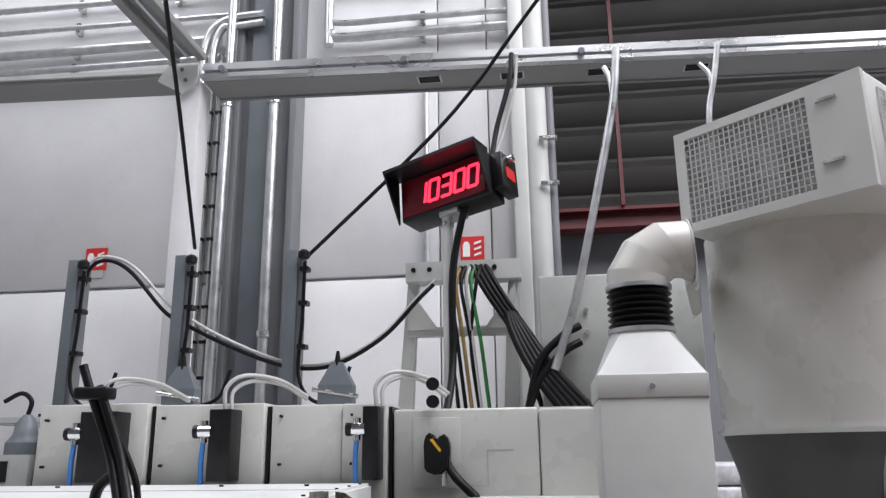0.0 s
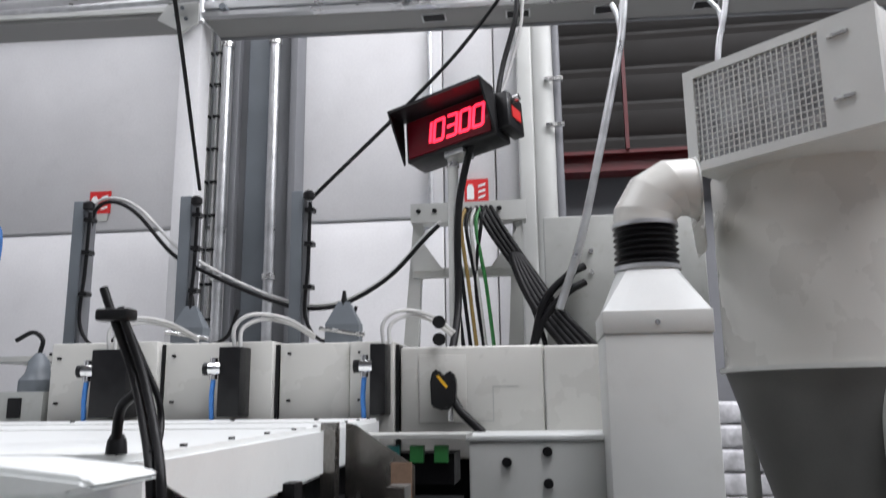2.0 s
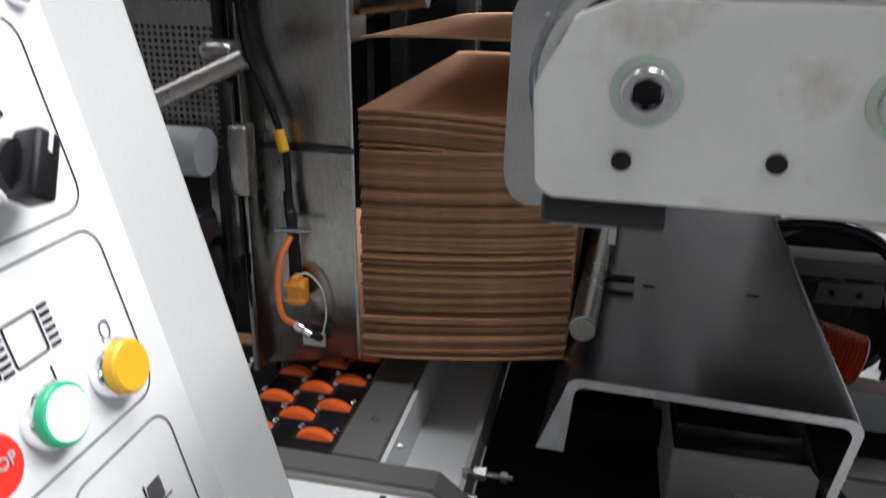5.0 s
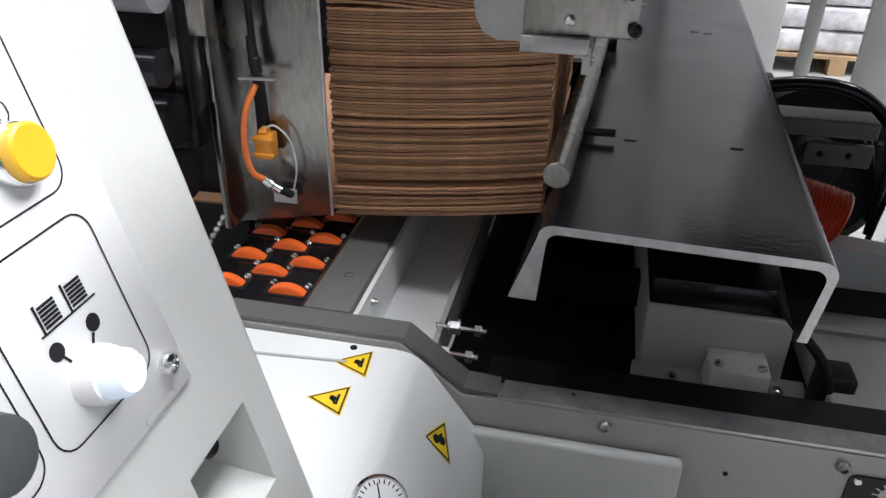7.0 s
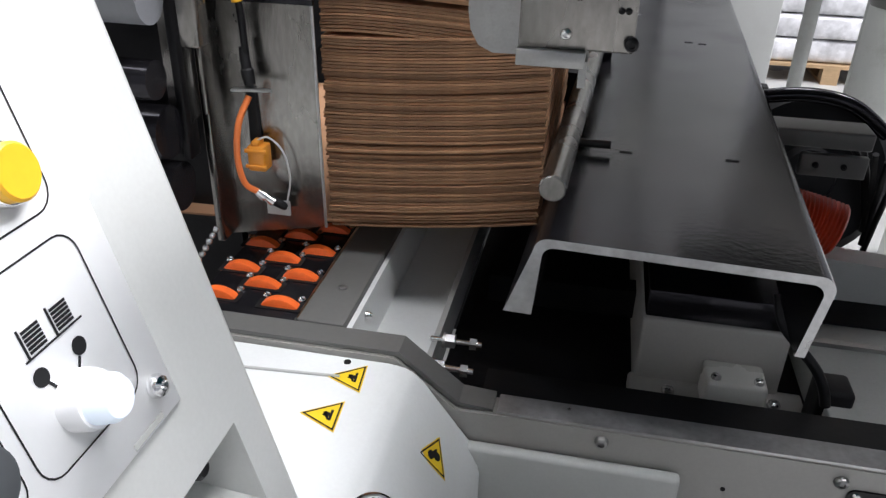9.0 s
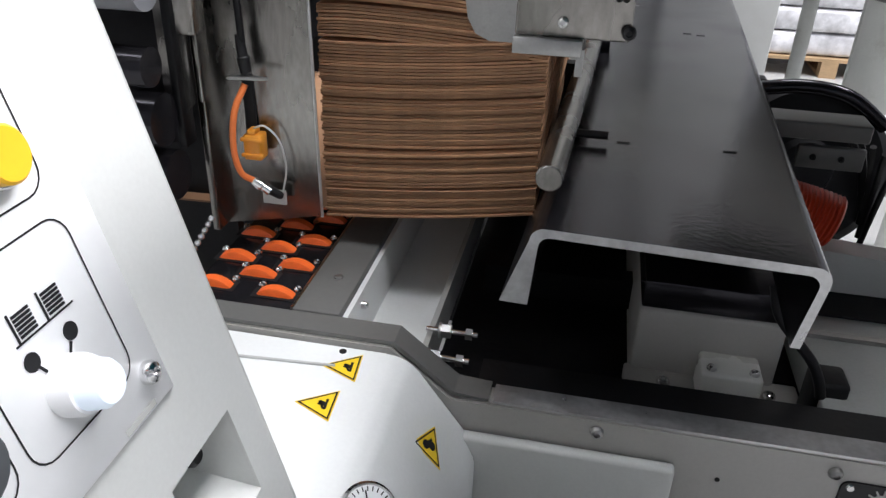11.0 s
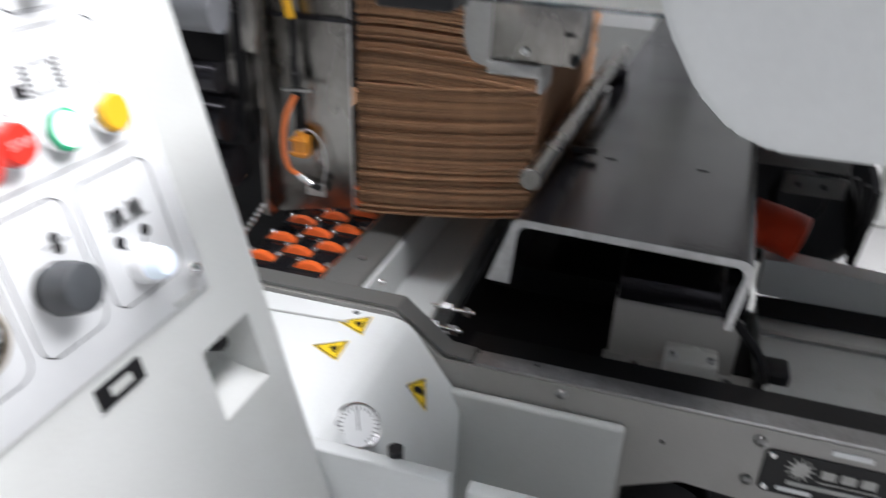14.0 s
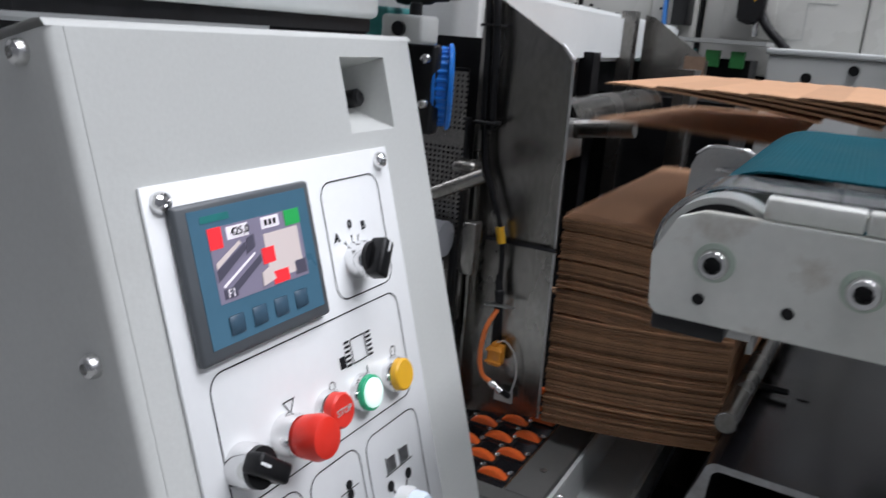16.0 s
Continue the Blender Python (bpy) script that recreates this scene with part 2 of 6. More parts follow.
def lathe(a, axis, profile, seg=24, bm=None):
    """A turned shape: profile of (height along axis, radius) from the point a."""
    one = bmesh.new()
    q = Vector(axis).to_track_quat("Z", "Y").to_matrix().to_4x4()
    rings = []
    for h, r in profile:
        rings.append([one.verts.new((r * math.cos(2 * math.pi * i / seg), r * math.sin(2 * math.pi * i / seg), h)) for i in range(seg)])
    for ra, rb in zip(rings, rings[1:]):
        for i in range(seg):
            one.faces.new((ra[i], ra[(i + 1) % seg], rb[(i + 1) % seg], rb[i]))
    one.faces.new(rings[0][::-1]), one.faces.new(rings[-1])
    one.transform(Matrix.Translation(a) @ q)
    smooth(one, 35)
    return join(bm, one)


def spline(points, steps=8):
    pts = [Vector(p) for p in points]
    pts = [2 * pts[0] - pts[1]] + pts + [2 * pts[-1] - pts[-2]]
    out = []
    for i in range(1, len(pts) - 2):
        p0, p1, p2, p3 = pts[i - 1:i + 3]
        for k in range(steps):
            t = k / steps
            out.append(0.5 * (2 * p1 + (p2 - p0) * t + (2 * p0 - 5 * p1 + 4 * p2 - p3) * t * t + (3 * p1 - p0 - 3 * p2 + p3) * t ** 3))
    return out + [pts[-2]]


def tube(points, r, seg=10, steps=8, bm=None, wave=0.0, every=2):
    """A round hose along a smooth line. wave: ribs of a bellows."""
    line = spline(points, steps) if steps else [Vector(p) for p in points]
    one = bmesh.new()
    up, rings = Vector((0.3, 0.2, 1)), []
    for i, p in enumerate(line):
        d = (line[min(i + 1, len(line) - 1)] - line[max(i - 1, 0)]).normalized()
        side = d.cross(up)
        if side.length < 0.05:
            side = d.cross(Vector((1, 0, 0)))
        side.normalize()
        up = side.cross(d)
        rr = r + (wave if (i // every) % 2 else 0)
        rings.append([one.verts.new(p + rr * (math.cos(2 * math.pi * k / seg) * side + math.sin(2 * math.pi * k / seg) * up)) for k in range(seg)])
    for ra, rb in zip(rings, rings[1:]):
        for i in range(seg):
            one.faces.new((ra[i], ra[(i + 1) % seg], rb[(i + 1) % seg], rb[i]))
    one.faces.new(rings[0][::-1]), one.faces.new(rings[-1])
    smooth(one, 60)
    bmesh.ops.recalc_face_normals(one, faces=one.faces[:])
    return join(bm, one)


def prism(outline, depth, m=None, bevel=0.0, bm=None):
    """An outline of (x, y) points, pushed out from z = 0 to depth, then placed by m."""
    one = bmesh.new()
    face = one.faces.new([one.verts.new((x, y, 0)) for x, y in outline])
    got = bmesh.ops.extrude_face_region(one, geom=[face])
    for v in got["geom"]:
        if isinstance(v, bmesh.types.BMVert):
            v.co.z += depth
    bmesh.ops.recalc_face_normals(one, faces=one.faces[:])
    if bevel:
        bmesh.ops.bevel(one, geom=one.edges[:], offset=bevel, segments=2, affect="EDGES")
    smooth(one, 35)
    if m is not None:
        one.transform(m)
    return join(bm, one)


def loft(rings, closed=True, bm=None, caps=True):
    one = bmesh.new()
    rows = [[one.verts.new(p) for p in r] for r in rings]
    for ra, rb in zip(rows, rows[1:]):
        for i in range(len(ra) if closed else len(ra) - 1):
            j = (i + 1) % len(ra)
            one.faces.new((ra[i], ra[j], rb[j], rb[i]))
    if caps and closed:
        one.faces.new(rows[0][::-1]), one.faces.new(rows[-1])
    bmesh.ops.recalc_face_normals(one, faces=one.faces[:])
    return join(bm, one)


def rounded(w, h, r, n=5):
    out = []
    for cx, cy, a in ((w / 2 - r, h / 2 - r, 0), (-w / 2 + r, h / 2 - r, 90), (-w / 2 + r, -h / 2 + r, 180), (w / 2 - r, -h / 2 + r, 270)):
        for k in range(n + 1):
            b = radians(a + 90 * k / n)
            out.append((cx + r * math.cos(b), cy + r * math.sin(b)))
    return out


def outline_frame(w, h, r, t, depth, m):
    """A thin rounded outline, as printed round a group of buttons."""
    one = bmesh.new()
    a = [one.verts.new((x, y, depth)) for x, y in rounded(w, h, r)]
    b = [one.verts.new((x, y, depth)) for x, y in rounded(w - 2 * t, h - 2 * t, max(r - t, 0.001))]
    for i in range(len(a)):
        j = (i + 1) % len(a)
        one.faces.new((a[i], a[j], b[j], b[i]))
    one.transform(m)
    return one


def lettering(text, size, m, extrude=0.0004):
    cu = bpy.data.curves.new("lettering", "FONT")
    cu.body, cu.size, cu.extrude, cu.align_x, cu.align_y = text, size, extrude, "CENTER", "CENTER"
    cu.resolution_u = 2
    ob = bpy.data.objects.new("lettering", cu)
    scene.collection.objects.link(ob)
    me = bpy.data.meshes.new_from_object(ob.evaluated_get(bpy.context.evaluated_depsgraph_get()))
    bpy.data.objects.remove(ob)
    bpy.data.curves.remove(cu)
    bm = bmesh.new()
    bm.from_mesh(me)
    bpy.data.meshes.remove(me)
    bm.transform(m)
    return bm


def axes(origin, ex, ey):
    """The frame at origin whose x and y run along ex and ey."""
    ex = Vector(ex).normalized()
    ez = ex.cross(Vector(ey)).normalized()
    ey = ez.cross(ex)
    return Matrix(((ex.x, ey.x, ez.x, origin[0]), (ex.y, ey.y, ez.y, origin[1]), (ex.z, ey.z, ez.z, origin[2]), (0, 0, 0, 1)))


XZ = lambda y, x=0, z=0: axes((x, y, z), (1, 0, 0), (0, 0, 1))  # a drawing on an upright plane that faces the operator


def socket_screw(at, axis, r, bm=None):
    return lathe(at, axis, ((0, r * 1.0), (r * 0.35, r), (r * 0.75, r * 0.82), (r * 0.95, r * 0.45), (r * 0.6, r * 0.4), (r * 0.6, 0.0001)), 16, bm)


# ---------------------------------------------------------------- the hall
HALL_W, HALL_E, HALL_S, HALL_N, ROOF = -9.0, 10.0, -6.0, 6.45, 9.1
solid("floor", box((HALL_W, HALL_S, -0.2), (HALL_E, 12.0, 0)), FLOOR, "pale sealed concrete factory floor", "floor", kind="structure")
solid("wall_west", box((HALL_W - 0.25, HALL_S, 0), (HALL_W, HALL_N, ROOF)), CONCRETE, "pale concrete hall wall", "wall", kind="structure")
# East and south walls are out of view, darkened to limit bounced light.
solid("wall_east", box((HALL_E, HALL_S, 0), (HALL_E + 0.25, 12.0, ROOF)), COLUMN, "unseen hall wall, dark grey to cut bounce light", "wall", kind="structure")
solid("wall_south", box((HALL_W, HALL_S - 0.25, 0), (HALL_E, HALL_S, ROOF)), COLUMN, "unseen hall wall, dark grey to cut bounce light", "wall", kind="structure")


def wall_panels():
    base = solid("wall_north", box((HALL_W, HALL_N + 0.03, 0), (0.75, HALL_N + 0.3, ROOF)), CONCRETE, "pale concrete panel wall with dark joints", "wall", kind="structure")
    edges = (HALL_W, -6.4, 0.045, 0.488, 0.75)
    for x0, x1 in zip(edges, edges[1:]):
        for z0, z1 in ((0, 3.42), (3.45, 6.9), (6.93, ROOF)):
            part("wall_panel", box((x0 + 0.006, HALL_N - 0.05, z0), (x1 - 0.006, HALL_N + 0.03, z1), 0.008, 1), CONCRETE, base)


wall_panels()
solid("wall_far", box((0.75, 9.6, 0), (HALL_E, 9.85, ROOF)), COLUMN, "grey far wall beneath ribbed sheet cladding", "wall", kind="structure")
solid("wall_return", box((0.75, HALL_N + 0.3, 0), (0.95, 9.6, ROOF)), COLUMN, "return of the pale concrete wall", "wall", kind="structure")


def cladding():
    """Sheets of dark ribbed cladding in the next bay."""
    base = solid("cladding", box((0.95, 9.4, 4.6), (HALL_E, 9.5, ROOF)), ROOFING, "dark brown-grey ribbed metal cladding", "wall cladding", kind="structure")
    z = 4.62
    while z < 9.0:
        part("rib", prism([(0, 0), (0.08, 0.06), (0.3, 0.09), (0.42, 0)], 9.05, axes((0.95, 9.4, z), (0, 0, 1), (0, -1, 0))), ROOFING, base)
        z += 0.46


cladding()


def ceiling():
    bm = None
    xs = [HALL_W]
    for sx, sy in SKYLIGHTS:
        xs += [sx - 1.2, sx + 1.2]
    xs.append(HALL_E)
    for i in range(0, len(xs), 2):
        bm = box((xs[i], HALL_S, ROOF), (xs[i + 1], 12.0, ROOF + 0.2), bm=bm)
    for sx, sy in SKYLIGHTS:
        bm = box((sx - 1.2, HALL_S, ROOF), (sx + 1.2, sy - 4.0, ROOF + 0.2), bm=bm)
        bm = box((sx - 1.2, sy + 4.0, ROOF), (sx + 1.2, 12.0, ROOF + 0.2), bm=bm)
    # The roof is out of view; its grey is lowered to reduce fill light.
    solid("ceiling", bm, mat("ceiling_sheet", (0.25, 0.25, 0.25), 0.7), "unseen grey roof with long skylights, dark to cut bounce light", "ceiling", kind="structure")


ceiling()


def steel_column():
    ob = thing("steel_column", (-1.5, 6.2, 0), "dark grey painted steel column against the wall", "column")
    part("web", box((-1.72, 6.22, 0), (-1.22, 6.3, 9.0)), COLUMN, ob)
    part("flange", box((-1.76, 6.14, 0), (-1.7, 6.38, 9.0), 0.004), COLUMN, ob)
    part("flange", box((-1.24, 6.14, 0), (-1.18, 6.38, 9.0), 0.004), COLUMN, ob)
    part("stiffener", box((-1.62, 6.16, 0), (-1.4, 6.22, 9.0), 0.004), BLUEG, ob)


steel_column()


def conduits():
    for x, r, label in ((-1.79, 0.042, "upright galvanised pipe beside the column"), (-1.36, 0.042, "upright galvanised pipe before the column")):
        ob = thing("conduit", (x, 6.1, 2), label, "pipe", "wall pipes")
        part("pipe", rod((x, 6.08, 0.0), (x, 6.08, 9.0), r), GALV, ob)
        for z in (2.9, 4.95, 7.0):
            part("clamp", rod((x, 6.08, z), (x, 6.08, z + 0.05), r * 1.35), BRIGHT, ob)
    ob = thing("conduit", (-0.0, 6.36, 3.4), "thin galvanised conduit on the wall", "pipe", "wall pipes")
    part("pipe", rod((-0.06, 6.36, 3.45), (-0.06, 6.36, 5.15), 0.022), GALV, ob)
    part("clamp", rod((-0.06, 6.36, 3.4), (-0.06, 6.36, 3.5), 0.045), BLUEH, ob, "blue valve body")
    for x in (-2.05, -1.965):
        ob = thing("cable_ladder", (x, 6.3, 2.2), "bundle of cables clipped to a wall rail", "cable tray", "cable rails")
        part("rail", box((x - 0.022, 6.32, 2.0), (x + 0.022, 6.36, 5.6)), GALV, ob)
        part("cable", rod((x + 0.004, 6.3, 2.0), (x + 0.004, 6.3, 5.6), 0.014, seg=10), WHITEH, ob)
        for k in range(11):
            part("clip", box((x - 0.028, 6.28, 2.3 + 0.3 * k), (x + 0.028, 6.32, 2.325 + 0.3 * k)), BLACK, ob)
    for z, r in ((6.28, 0.03), (6.03, 0.025), (5.78, 0.045), (5.59, 0.03), (5.44, 0.03)):
        ob = thing("pipe_run", (-3.5, 6.3, z), "horizontal galvanised pipe run along the wall", "pipe", "wall pipe runs")
        part("pipe", rod((-9.0, 6.32, z), (-2.0 if z < 5.9 else -1.9, 6.32, z), r), GALV, ob)
        for k in range(6):
            part("clamp", box((-7.5 + k, 6.33, z - 0.06), (-7.46 + k, 6.4, z + 0.06)), BRIGHT, ob)
    for z, r in ((5.83, 0.03), (5.68, 0.045), (6.2, 0.03)):
        ob = thing("pipe_run", (0, 6.3, z), "horizontal galvanised pipe run along the wall", "pipe", "wall pipe runs")
        part("pipe", tube([(0.75, 6.3, z), (-0.2, 6.3, z), (-0.82, 6.3, z), (-0.93, 6.3, z + 0.06), (-0.95, 6.3, z + 0.2), (-0.95, 6.3, 9.0)], r, 12, 6), GALV, ob)
        part("clamp", box((-0.1, 6.32, z - 0.07), (-0.06, 6.4, z + 0.07)), BRIGHT, ob)
    ob = thing("pipe_bend", (-1.9, 6.1, 5.5), "galvanised pipe bend in front of the wall", "pipe")
    for dx in (0, 0.09):
        part("pipe", tube([(-2.05 + dx, 6.1, 5.2), (-2.05 + dx, 6.1, 5.55), (-1.98 + dx, 6.1, 5.75), (-1.8 + dx * 0.3, 6.1, 5.85 - dx), (-1.5, 6.1, 5.87 - dx)], 0.035, 12, 8), GALV, ob)


conduits()


def corner_column():
    ob = thing("corner_column", (0.95, 6.3, 0), "round-edged pale grey column at the wall's corner", "column")
    part("flat", box((0.69, 6.2, 0), (0.82, 6.4, 9), 0.02), GREY, ob)
    part("shaft", rod((0.9, 6.3, 0), (0.9, 6.3, 9), 0.1, seg=32), GREY, ob)
    part("drain_pipe", rod((1.02, 6.28, 0), (1.02, 6.28, 9), 0.035), COLUMN, ob)
    for z in (3.3, 4.1, 4.5, 5.1):
        part("clamp", box((0.92, 6.16, z), (1.07, 6.2, z + 0.03)), BRIGHT, ob)
    ob = thing("red_beam", (4, 9, 3.9), "dark red painted steel beam across the next bay", "beam", "red steelwork")
    part("flange", box((0.96, 9.0, 4.75), (9.9, 9.3, 4.79)), REDP, ob)
    part("web", box((0.96, 9.13, 4.58), (9.9, 9.17, 4.75)), REDP, ob)
    part("flange", box((0.96, 9.0, 4.54), (9.9, 9.3, 4.58)), REDP, ob)
    for x in (1.02, 1.89):
        ob = thing("red_post", (x, 8.8, 0), "thin dark red steel brace", "beam", "red steelwork")
        part("bar", box((x - 0.022, 8.95, 4.79), (x + 0.022, 9.03, 9.11)), REDP, ob)


corner_column()


def fire_sign(x, z, w=0.2, h=0.205, two=False):
    ob = thing("extinguisher_sign", (x, 6.39, z), "red and white fire extinguisher wall sign", "sign", "wall signs")
    part("plate", box((x, 6.385, z), (x + w, 6.395, z + h)), SIGNR, ob)
    part("pictogram", prism([(0.02, 0.03), (0.08, 0.03), (0.08, 0.13), (0.065, 0.16), (0.035, 0.16), (0.02, 0.13)], 0.004, XZ(6.384, x, z)), WHITE, ob)
    for k in range(3):
        part("bar", prism([(0.115, 0.03 + 0.05 * k), (0.175, 0.05 + 0.05 * k), (0.175, 0.07 + 0.05 * k), (0.115, 0.05 + 0.05 * k)], 0.004, XZ(6.384, x, z)), WHITE, ob)
    if two:
        part("lower_plate", box((x + 0.02, 6.385, z - 0.07), (x + w - 0.02, 6.395, z)), GREYD, ob)


fire_sign(0.222, 3.545)
fire_sign(-3.165, 3.6, two=True)


def cable_duct():
    """The overhead cable channel on its post, with the branch that runs towards the viewer."""
    front = lambda x: 4.6 + 0.054 * (x + 1.26)
    z = 4.275
    ob = thing("cable_channel", (0, 4.6, 4.4), "long grey overhead cable channel with bright edge", "cable tray")

    def run(x0, x1, ya, yb, za, zb):
        """A straight length of the channel, from ya to yb behind its front line."""
        return loft([[(x, front(x) + ya, za), (x, front(x) + yb, za), (x, front(x) + yb, zb), (x, front(x) + ya, zb)] for x in (x0, x1)])

    part("trough", run(-1.3, 9.0, 0.0, 0.27, z + 0.125, z + 0.165), BEAMG, ob)
    part("lid", run(-1.3, 9.0, -0.03, 0.27, z + 0.195, z + 0.245), TRIM, ob)
    part("lid_groove", run(-1.3, 9.0, 0.0, 0.26, z + 0.165, z + 0.195), COLUMN, ob)
    part("rim", run(-1.3, 9.0, -0.055, 0.0, z + 0.128, z + 0.158), TRIM, ob)
    part("lower_lip", run(-1.3, 9.0, 0.25, 0.276, z + 0.112, z + 0.125), COLUMN, ob)
    part("left_trough", run(-9.0, -1.5, 0.0, 0.25, z + 0.165, z + 0.195), BEAMG, ob)
    part("left_lid", run(-9.0, -1.5, -0.02, 0.26, z + 0.195, z + 0.225), GREY, ob)
    for x in (-1.15, 0.06, 1.2):
        part("bolt", rod((x, front(x) - 0.09, z + 0.175), (x, front(x), z + 0.175), 0.024, seg=6), BLUEG, ob)
    for x in (0.2, 0.75, 1.32, 1.95):
        part("outlet", box((x - 0.07, front(x) + 0.07, z + 0.119), (x + 0.07, front(x) + 0.15, z + 0.13)), INK, ob)
        part("outlet_rim", box((x - 0.08, front(x) + 0.06, z + 0.122), (x + 0.08, front(x) + 0.16, z + 0.1245)), GALV, ob)
    part("branch", box((-1.49, 0.5, 4.5), (-1.43, 4.5, 4.55), 0.002), BEAMG, ob)
    part("branch", box((-1.3, 0.5, 4.5), (-1.25, 4.5, 4.55), 0.002), BEAMG, ob)
    part("branch_web", box((-1.43, 0.5, 4.54), (-1.3, 4.5, 4.56)), COLUMN, ob)
    part("branch_rail", box((-1.38, 0.5, 4.525), (-1.36, 4.5, 4.54)), TRIM, ob)
    part("gusset", prism([(-0.16, 0.1), (0.02, 0.0), (0.12, 0.06), (0.12, 0.2), (-0.1, 0.2)], 0.02, XZ(4.56, -1.44, 4.3)), GREY, ob)
    for x, zz in ((-1.47, 4.42), (-1.4, 4.39), (-1.43, 4.47)):
        part("gusset_bolt", rod((x, 4.53, zz), (x, 4.545, zz), 0.014, seg=6), BLUEG, ob)
    ob = thing("channel_post", (-1.4, 4.6, 0), "pale grey square post under the cable channel", "post")
    part("shaft", box((-1.45, 4.58, 0), (-1.31, 4.74, 4.4), 0.008), CONCRETE, ob)
    part("base_plate", box((-1.55, 4.45, 0), (-1.15, 4.85, 0.02)), GREY, ob)


cable_duct()


def nearer(q, f, eye=(0.868, 0.148, 1.955)):
    """The point q drawn towards the operator's place by the factor f."""
    return tuple(e + (v - e) * f for v, e in zip(q, eye))


def hanging_cables():
    runs = [("slanting_cable", [(-0.514, 4.5, 3.128), (0.202, 4.5, 3.813), (0.55, 4.48, 4.2), (0.986, 4.3, 4.69), (2.6, 3.6, 6.4)], 0.012, RUBBER, "taut black cable that rises from a post to the roof"),
            ("slanting_cable", [(-1.181, 4.4, 3.186), (-0.933, 3.6, 3.686), (-0.732, 3.0, 3.943), (-0.5, 2.3, 4.3)], 0.011, RUBBER, "taut black cable that rises from a post to the roof"),
            ("drop_cable", [(0.76, 4.44, 4.35), (0.74, 4.42, 4.15), (0.66, 4.4, 3.85), (0.62, 4.35, 3.6)], 0.016, RUBBER, "black cable that drops to the counter display"),
            ("drop_cable", [(0.79, 4.43, 4.33), (0.77, 4.42, 4.1), (0.69, 4.4, 3.8), (0.63, 4.35, 3.6)], 0.011, WHITEH, "pale cable that drops to the counter display"),
            ("drop_cable", [(1.381, 4.35, 4.285), (1.35, 4.35, 4.0), (1.295, 4.35, 3.73), (1.145, 4.35, 3.1), (1.047, 4.35, 2.73), (0.93, 4.35, 2.4)], 0.023, GALV, "grey conduit hose that drops from the channel"),
            ("drop_cable", [(1.31, 4.42, 4.2), (1.335, 4.38, 4.1), (1.345, 4.36, 3.95)], 0.016, GALV, "grey conduit hose that drops from the channel"),
            ("drop_cable", [(1.962, 4.35, 4.27), (1.92, 4.35, 4.05), (1.868, 4.35, 3.8), (1.85, 4.35, 3.3)], 0.018, GALV, "grey conduit hose that drops behind the filter"),
            ("drop_cable", [(1.857, 4.4, 4.17), (1.9, 4.37, 4.08), (1.905, 4.36, 3.95)], 0.014, GALV, "grey conduit hose that drops behind the filter"),
            ("swagged_cable", [(-2.09, 4.6, 2.3), (-2.02, 4.6, 3.0), (-1.975, 4.6, 3.183), (-1.844, 4.6, 3.214), (-1.663, 4.6, 3.132), (-1.416, 4.6, 2.886), (-1.241, 4.6, 2.774), (-1.035, 4.6, 2.663), (-0.78, 4.6, 2.553), (-0.568, 4.6, 2.497), (-0.327, 4.6, 2.517), (-0.056, 4.6, 2.666), (0.148, 4.6, 2.88), (0.251, 4.62, 2.98)], 0.0095, mat("grey_cable", (0.7, 0.7, 0.69), 0.5), "grey cable slung between the posts"),
            ("swagged_cable", [(-2.05, 4.57, 2.3), (-1.98, 4.57, 3.0), (-1.94, 4.57, 3.15), (-1.82, 4.57, 3.18), (-1.663, 4.57, 3.09), (-1.43, 4.57, 2.84), (-1.25, 4.57, 2.735), (-1.035, 4.57, 2.63), (-0.78, 4.57, 2.525), (-0.568, 4.57, 2.47), (-0.327, 4.57, 2.49), (-0.056, 4.57, 2.64), (0.148, 4.57, 2.85), (0.24, 4.6, 2.95)], 0.0125, RUBBER, "black cable slung between the posts")]
    for name, pts, r, m, label in runs:
        if name == "swagged_cable":
            pts = [nearer(q, 0.965) for q in pts]
        solid(name, tube(pts, r, 8, 8), m, label, "cable", "hall cables")


hanging_cables()


def machine_posts():
    for x in (-1.9, -1.218, -0.533):
        ob = thing("cable_post", (x, 4.4, 2.2), "blue-grey steel post with cable clips on the machine", "post", "cable posts")
        part("profile", box((x - 0.058, 4.35, 2.2), (x + 0.012, 4.45, 3.135), 0.004), BLUEG, ob)
        part("flange", box((x + 0.012, 4.37, 2.2), (x + 0.034, 4.45, 3.1)), COLUMN, ob)
        part("foot", box((x - 0.1, 4.3, 2.2), (x + 0.1, 4.5, 2.22)), BLACK, ob)
        part("eye", lathe((x + 0.055, 4.33, 3.07), (0, 0, 1), ((0, 0.022), (0.01, 0.034), (0.04, 0.034), (0.055, 0.02))), BLACK, ob)
        part("lead", tube([(x + 0.06, 4.34, 3.06), (x + 0.055, 4.34, 2.7), (x + 0.045, 4.34, 2.4), (x + 0.14, 4.34, 2.26), (x + 0.28, 4.32, 2.29), (x + 0.35, 4.3, 2.44)], 0.011, 8, 8), RUBBER, ob)
        for z in (2.55, 2.8, 3.0):
            part("clip", box((x + 0.034, 4.32, z), (x + 0.085, 4.38, z + 0.025)), BLACK, ob)


machine_posts()


